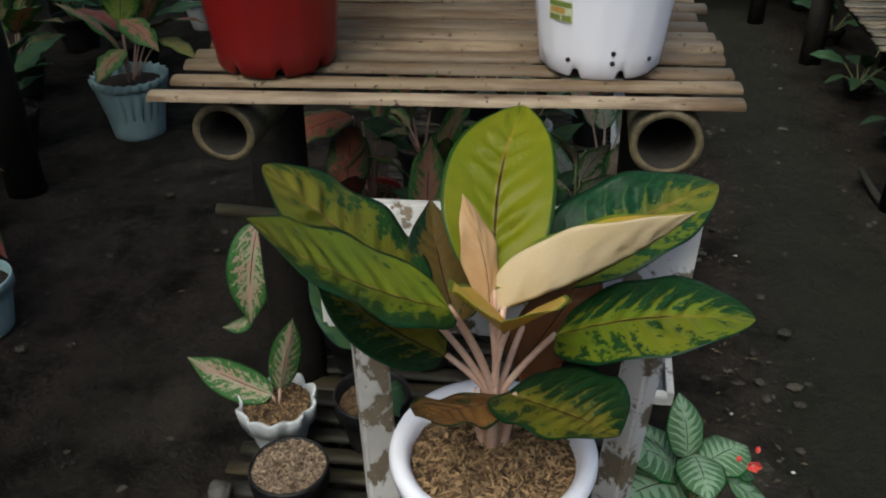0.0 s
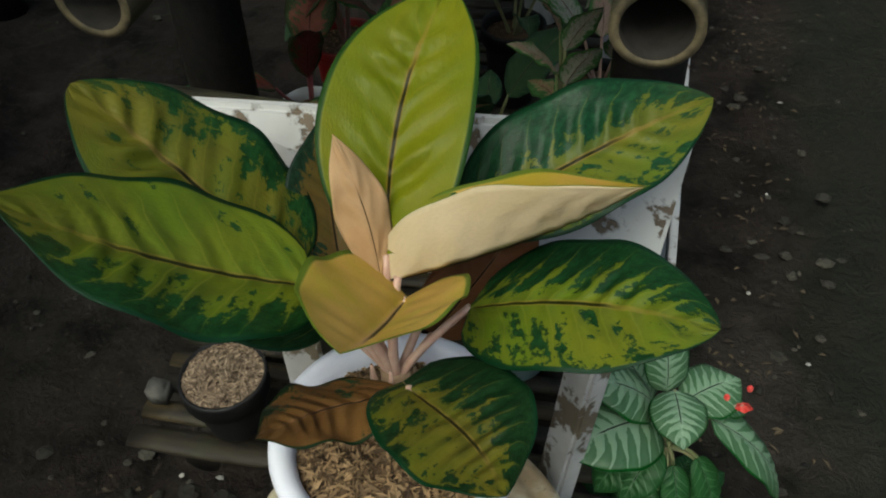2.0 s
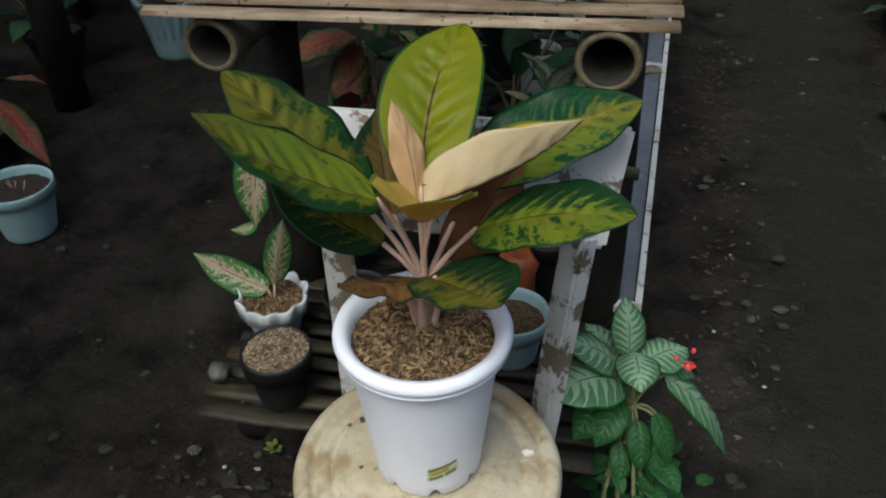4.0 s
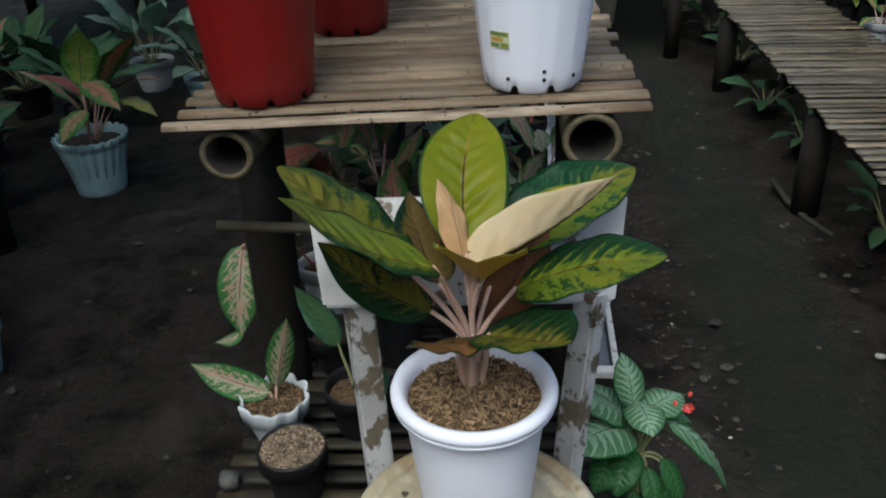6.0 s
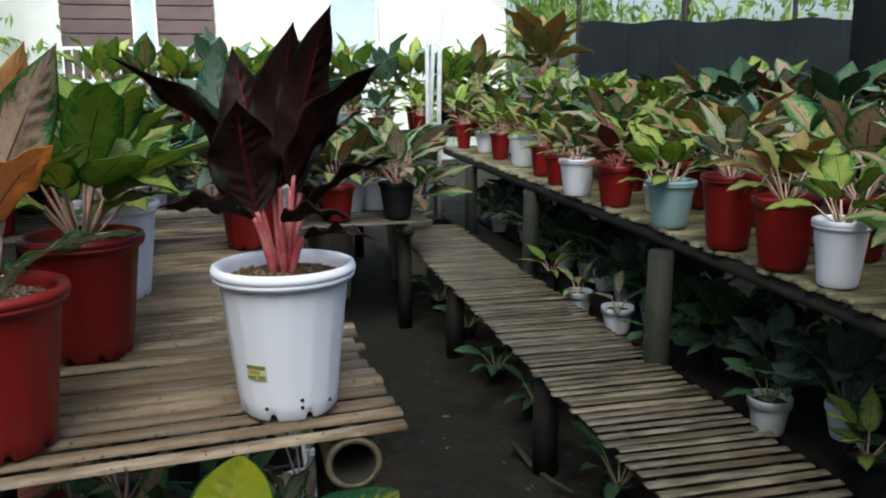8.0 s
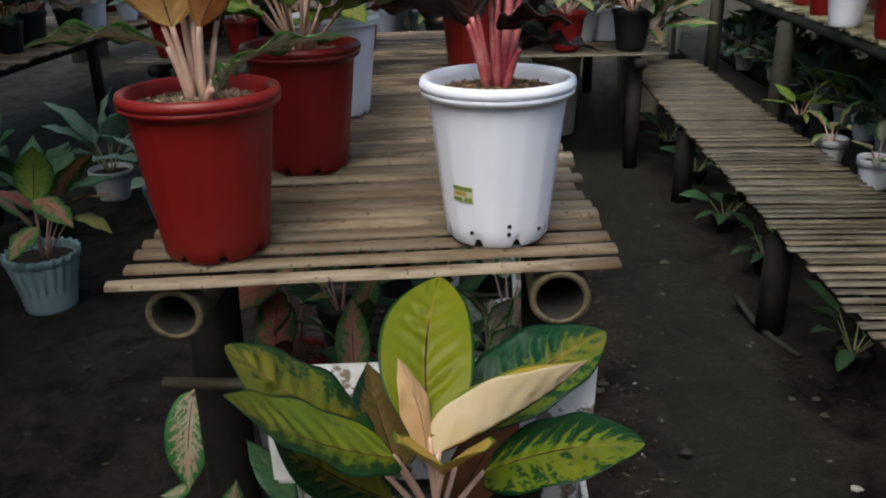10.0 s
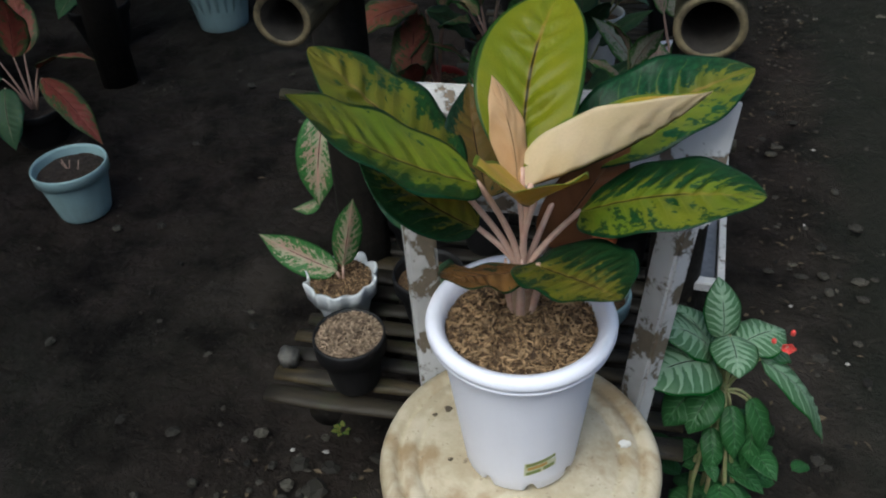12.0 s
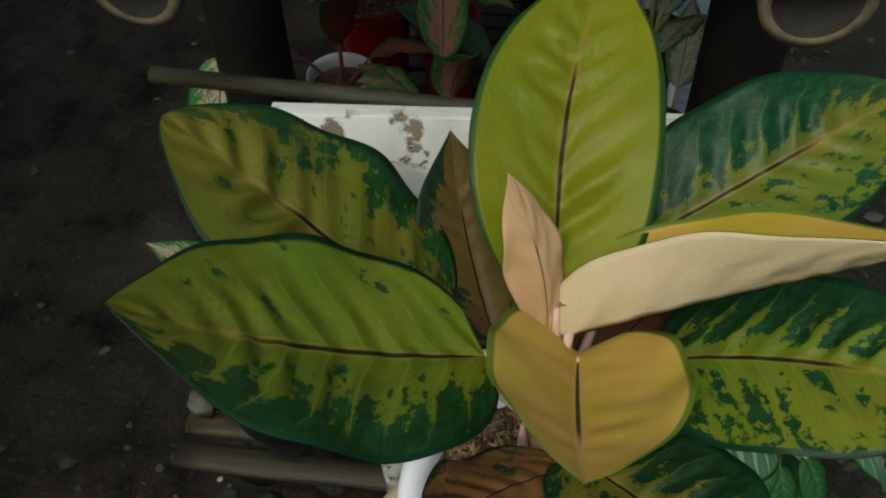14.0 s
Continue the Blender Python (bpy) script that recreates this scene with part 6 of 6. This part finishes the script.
def place(protos, rng, kinds, pots, words, x, y, z, length, group, r=0.085, h=0.16):
    """A plant from a small stock of prototypes, turned and sized anew."""
    kind, mt = kinds[rng.randrange(len(kinds))], pots[rng.randrange(len(pots))]
    key = (kind, mt.name)
    s = rng.uniform(0.85, 1.2)
    m = pose(x, y, z, 0, 0, rng.uniform(0, 360)) @ Matrix.Diagonal((s, s, s, 1))
    if key not in protos:
        protos[key] = potted(m, kind, mt, r, h, 14, length, rng.randrange(9999), words[kind] + " in a " + mt.name + " pot", group, 1, HUSK, "round", open_lo=18, open_hi=98, stalk=0.62, joined=True)
    else:
        copy_thing(protos[key], m).scale = (s, s, s)


def build_far_plants():
    rng = random.Random(140)
    words = {"pink": "pink and green aglaonema", "red": "red-leaved aglaonema", "green": "fresh green aglaonema", "vari": "variegated aglaonema", "copper": "orange and green aglaonema", "deep": "deep green aglaonema", "blue": "silvery aglaonema"}
    protos = {}
    kinds, pots = ["green", "copper", "green", "pink", "blue", "green", "pink", "vari", "deep"], [RED_POT, GREY_POT, WHITE_POT, RED_POT, BLACK_POT]
    for y in np.arange(4.45, 6.6, 0.36):
        for x in np.arange(-1.55, 1.0, 0.36):
            place(protos, rng, kinds, pots, words, x + rng.gauss(0, 0.05), y + rng.gauss(0, 0.05), 0.637, 0.23, "pots on the far bench", 0.1, 0.19)
    for y in np.arange(3.7, 7.3, 0.34):
        for x in (-3.1, -2.65):
            place(protos, rng, kinds, pots, words, x + rng.gauss(0, 0.04), y + rng.gauss(0, 0.05), 0.617, 0.2, "pots on the far bench", 0.1, 0.19)
    far = thing("rear_bench", pose(0, 0, 0), "long rear bench of planks crowded with plants", "bench")
    part("board", box_bm(9.5, 0.9, 0.04, (0.6, 8.6, 0.88), 0.004), DARK_POST, far, smooth=False)
    for x in (-4.0, -2.0, 0.0, 2.0, 4.0, 5.2):
        part("leg", box_bm(0.08, 0.7, 0.86, (x, 8.6, 0.43), 0.004), DARK_POST, far, smooth=False)
    for x in np.arange(-4.0, 5.3, 0.42):
        for y in (8.35, 8.8):
            place(protos, rng, kinds, pots, words, x + rng.gauss(0, 0.06), y + rng.gauss(0, 0.05), 0.9, 0.26, "pots on the rear bench", 0.1, 0.19)
    for k, x in enumerate(np.arange(-1.3, 3.0, 0.36)):
        kind = ("green", "pink", "green", "blue", "green")[k % 5]
        potted(pose(x, 9.02 + 0.06 * (k % 2), 0.9), kind, RED_POT, 0.12, 0.26, 22, 0.36, 400 + k, "tall " + words[kind] + " in a red pot", "tall plants on the rear bench", 1, HUSK, "round", open_lo=6, open_hi=80, stalk=1.0, joined=True)
    # tall planter with a large orange plant
    st = thing("plant_stand", pose(3.05, 7.9, 0), "tall dark plant stand", "stand")
    part("top", box_bm(0.9, 0.4, 0.03, (0, 0, 1.22), 0.004), DARK_POST, st, smooth=False)
    for x in (-0.4, 0.4):
        part("leg", box_bm(0.05, 0.3, 1.205, (x, 0, 0.602), 0.004), DARK_POST, st, smooth=False)
    potted(pose(3.0, 7.9, 1.236), "copper", GREY_POT, 0.26, 0.22, 26, 0.5, 150, "large orange aglaonema in a wide white planter", "", 0, HUSK, "band", b=0.2, open_lo=10, open_hi=85)
    big = [(-0.9, 6.9, "copper"), (-2.2, 7.6, "copper"), (0.9, 7.2, "deep"), (1.3, 6.4, "pink"), (0.6, 5.2, "blue"), (1.2, 5.6, "pink")]
    for k, (x, y, kind) in enumerate(big):
        potted(pose(x, y, 0.0), kind, CREAM_POT, 0.17, 0.5, 18, 0.42, 160 + k, words[kind] + " in a tall cream pot", "tall pots", 1, HUSK, "round", b=0.12, open_lo=10, open_hi=85)


# ---- beyond the nursery ----
def build_surroundings():
    brown = plain_mat("brown siding", (0.12, 0.08, 0.075), (0.075, 0.05, 0.05), 3.0, 0.7, 0.002, 40.0)
    render_wall = plain_mat("white wall", (0.8, 0.8, 0.78), (0.66, 0.66, 0.64), 1.2, 0.8, 0.001, 40.0)
    glassy = plain_mat("pale window glass", (0.5, 0.6, 0.68), (0.35, 0.45, 0.52), 2.0, 0.15, 0)
    steel = plain_mat("white painted steel", (0.75, 0.77, 0.8), (0.55, 0.57, 0.6), 9.0, 0.4, 0.0005, 60.0)
    cloth = plain_mat("black shade cloth", (0.012, 0.015, 0.018), (0.007, 0.009, 0.011), 1.5, 0.85, 0.004, 40.0, specular=0.1)
    h = thing("house", pose(-1.6, 15.0, 0), "house with dark brown siding and a white wall behind the nursery", "house")
    part("wall", box_bm(9.0, 0.3, 4.6, (2.0, 0.4, 2.3)), render_wall, h, smooth=False)
    for k in range(14):
        part("siding_board", box_bm(2.5, 0.05, 0.22, (-0.05, 0.2, 1.0 + 0.235 * k), 0.01), brown, h, smooth=False)
    for x, w in ((0.05, 0.4), (3.6, 0.9)):
        wdw = part("window", box_bm(w, 0.06, 1.1, (x, 0.16, 2.55), 0.01), steel, h, "white framed window", smooth=False)
        part("pane", box_bm(w - 0.12, 0.02, 0.98, (x, 0.122, 2.55)), glassy, wdw, smooth=False)
    rail = thing("railing", pose(-1.6, 14.4, 0), "white metal railing in front of the house", "railing")
    for z in (1.5, 2.02):
        part("rail", box_bm(3.4, 0.04, 0.05, (0.5, 0, z)), steel, rail, smooth=False)
    for k in range(24):
        part("bar", box_bm(0.025, 0.025, 2.0, (-1.15 + 0.143 * k, 0, 1.0)), steel, rail, smooth=False)
    for nm, x, y, lean in (("pole", 1.79, 7.7, 0.0), ("pole", 1.9, 7.7, 0.05), ("pole", 1.83, 7.75, 0.1)):
        p = thing("steel_pole", pose(x, y, 0), "white painted steel pole", "pole", "steel poles")
        part("tube", tube_bm([(0, 0, -0.02), (0, 0, 1.2), (lean, 0, 3.0)], 0.022, 10), steel, p)
    scr = thing("shade_screen", pose(0, 0, 0), "black shade-cloth screen on thin posts", "screen", kind="structure")
    bm = bmesh.new()
    n = 120
    lo = [bm.verts.new((4.1 + 6.0 * i / n, 9.6 + 0.03 * math.sin(i * 1.7) - 0.35 * i / n * 6, 0.0)) for i in range(n + 1)]
    hi = [bm.verts.new((4.1 + 6.0 * i / n, 9.6 + 0.03 * math.sin(i * 1.7 + 0.6) - 0.35 * i / n * 6, 2.12 + 0.02 * math.sin(i * 0.4))) for i in range(n + 1)]
    for i in range(n):
        bm.faces.new((lo[i], lo[i + 1], hi[i + 1], hi[i]))
    part("cloth", bm, cloth, scr)
    for i in range(6):
        part("post", tube_bm([(4.1 + 1.2 * i, 9.66 - 0.42 * i, 0), (4.1 + 1.2 * i, 9.66 - 0.42 * i, 3.2)], 0.03, 8), DARK_POST, scr)


def build_unseen_cover():
    # unseen net, added overhead so that less light falls from above
    g = Graph("shade net")
    weave = g.noise(3.0, 3.0)
    clear = g.nodes.new("ShaderNodeBsdfTransparent")
    both = g.nodes.new("ShaderNodeMixShader")
    g.put(both.inputs[0], g.math("MULTIPLY_ADD", weave, 0.2, 0.35))
    g.links.new(clear.outputs[0], both.inputs[1])
    g.links.new(g.bsdf.outputs[0], both.inputs[2])
    g.links.new(both.outputs[0], g.nodes["Material Output"].inputs["Surface"])
    g.done((0.03, 0.035, 0.03), 0.8)
    bm = bmesh.new()
    n = 24
    rows = [[bm.verts.new((-6 + 11.0 * i / n, -4 + 11.2 * j / n, 2.95 + 0.05 * math.sin(i * 1.3) * math.cos(j * 0.9))) for i in range(n + 1)] for j in range(n + 1)]
    for j in range(n):
        for i in range(n):
            bm.faces.new((rows[j][i], rows[j][i + 1], rows[j + 1][i + 1], rows[j + 1][i]))
    # unseen extra layer, added to take light from the left side
    bm2 = bmesh.new()
    bm2.faces.new([bm2.verts.new(v) for v in ((-6, -2, 2.84), (-0.7, -2, 2.84), (-0.7, 6, 2.84), (-6, 6, 2.84))])
    tagged(link_mesh("shade_net_lining", bm2, g.mat), "unseen second net layer, added to darken the left side", "roof", kind="structure")
    # another added layer that darkens the left side further
    bm3 = bmesh.new()
    bm3.faces.new([bm3.verts.new(v) for v in ((-6, -2, 2.78), (-0.9, -2, 2.78), (-0.9, 5, 2.78), (-6, 5, 2.78))])
    tagged(link_mesh("shade_net_lining", bm3, g.mat), "unseen third net layer, added to darken the left side", "roof", kind="structure")
    # unseen black walls, added to block low side light and deepen the darks
    cloth = plain_mat("black side cloth", (0.012, 0.014, 0.014), (0.007, 0.008, 0.009), 1.5, 0.85, 0.004, 40.0, specular=0.1)
    for (xa, ya), (xb, yb) in (((-6.0, 7.0), (-6.0, -4.0)), ((-6.0, -4.0), (5.5, -4.0)), ((5.5, -4.0), (5.5, 6.6))):
        wall = bmesh.new()
        cols = [[wall.verts.new((xa + (xb - xa) * i / 60 + 0.03 * math.sin(i * 1.9), ya + (yb - ya) * i / 60 + 0.03 * math.cos(i * 1.7), z)) for i in range(61)] for z in (0.0, 2.94)]
        for i in range(60):
            wall.faces.new((cols[0][i], cols[0][i + 1], cols[1][i + 1], cols[1][i]))
        tagged(link_mesh("wall_cloth", wall, cloth), "unseen black wall, added to keep out light from the side", "wall", kind="structure")
    tagged(link_mesh("shade_net_roof", bm, g.mat), "unseen dark green net, added overhead to dim the light", "roof", kind="structure")


def tree(m, height, spread, seed, material):
    rng = random.Random(seed)
    t = thing("tree", m, "leafy green tree beyond the nursery", "tree", "trees behind")
    part("trunk", tube_bm([(0, 0, -0.1), (0.05, 0.02, height * 0.3), (-0.04, 0, height * 0.6), (0, 0, height * 0.85)], [0.16, 0.12, 0.09, 0.04], 10), MOSSY_POST, t)
    verts, faces = [], []
    clumps = []
    for _ in range(46):
        a, r = rng.uniform(0, 6.28), spread * math.sqrt(rng.random())
        clumps.append(Vector((r * math.cos(a), r * math.sin(a), height * rng.uniform(0.12, 1.05))))
    for c in clumps:
        for _ in range(70):
            p = c + Vector((rng.gauss(0, 0.3), rng.gauss(0, 0.3), rng.gauss(0, 0.25)))
            l = rng.uniform(0.06, 0.16)
            q = Euler((rng.uniform(0, 6.3), rng.uniform(0, 6.3), rng.uniform(0, 6.3))).to_matrix()
            k = len(verts)
            verts += [tuple(p + q @ Vector(v)) for v in ((-l, 0, 0), (0, -l * 0.4, 0.02), (l, 0, 0), (0, l * 0.4, 0.02))]
            faces.append((k, k + 1, k + 2, k + 3))
    me = bpy.data.meshes.new("crown")
    me.from_pydata(verts, [], faces)
    me.materials.append(material)
    ob = new("crown", me)
    ob.parent = t
    return t


def build_trees():
    g = Graph("tree foliage")
    col = g.mix(g.island(), (0.14, 0.24, 0.04), (0.34, 0.44, 0.12))
    mat = g.done(col, 0.6, specular=0.3)
    glow = g.nodes.new("ShaderNodeBsdfTranslucent")
    g.put(glow.inputs["Color"], col)
    both = g.nodes.new("ShaderNodeMixShader")
    g.links.new(g.bsdf.outputs[0], both.inputs[1])
    g.links.new(glow.outputs[0], both.inputs[2])
    g.links.new(both.outputs[0], g.nodes["Material Output"].inputs["Surface"])
    for k, (x, y, h, s) in enumerate(((4.5, 16, 5.5, 2.6), (8.5, 15, 6, 2.8), (12, 13, 6, 2.8), (15, 10, 6, 3), (-5.5, 15, 5, 2.2), (-9, 12, 6, 2.6), (-8, 6, 6, 2.6), (19, 16, 8, 4), (8, 21, 8, 4), (-3.6, 18, 6, 2))):
        tree(pose(x, y, 0), h, s, 200 + k, mat)


build_ground()
build_gravel()
build_main_bench()
build_right_benches()
build_left_side()
build_stool()
build_hero()
build_chair()
build_bench_pots()
build_low_things()
build_small_extras()
build_netted_plant()
build_left_pots()
build_right_pots()
build_far_plants()
build_surroundings()
build_unseen_cover()
build_trees()
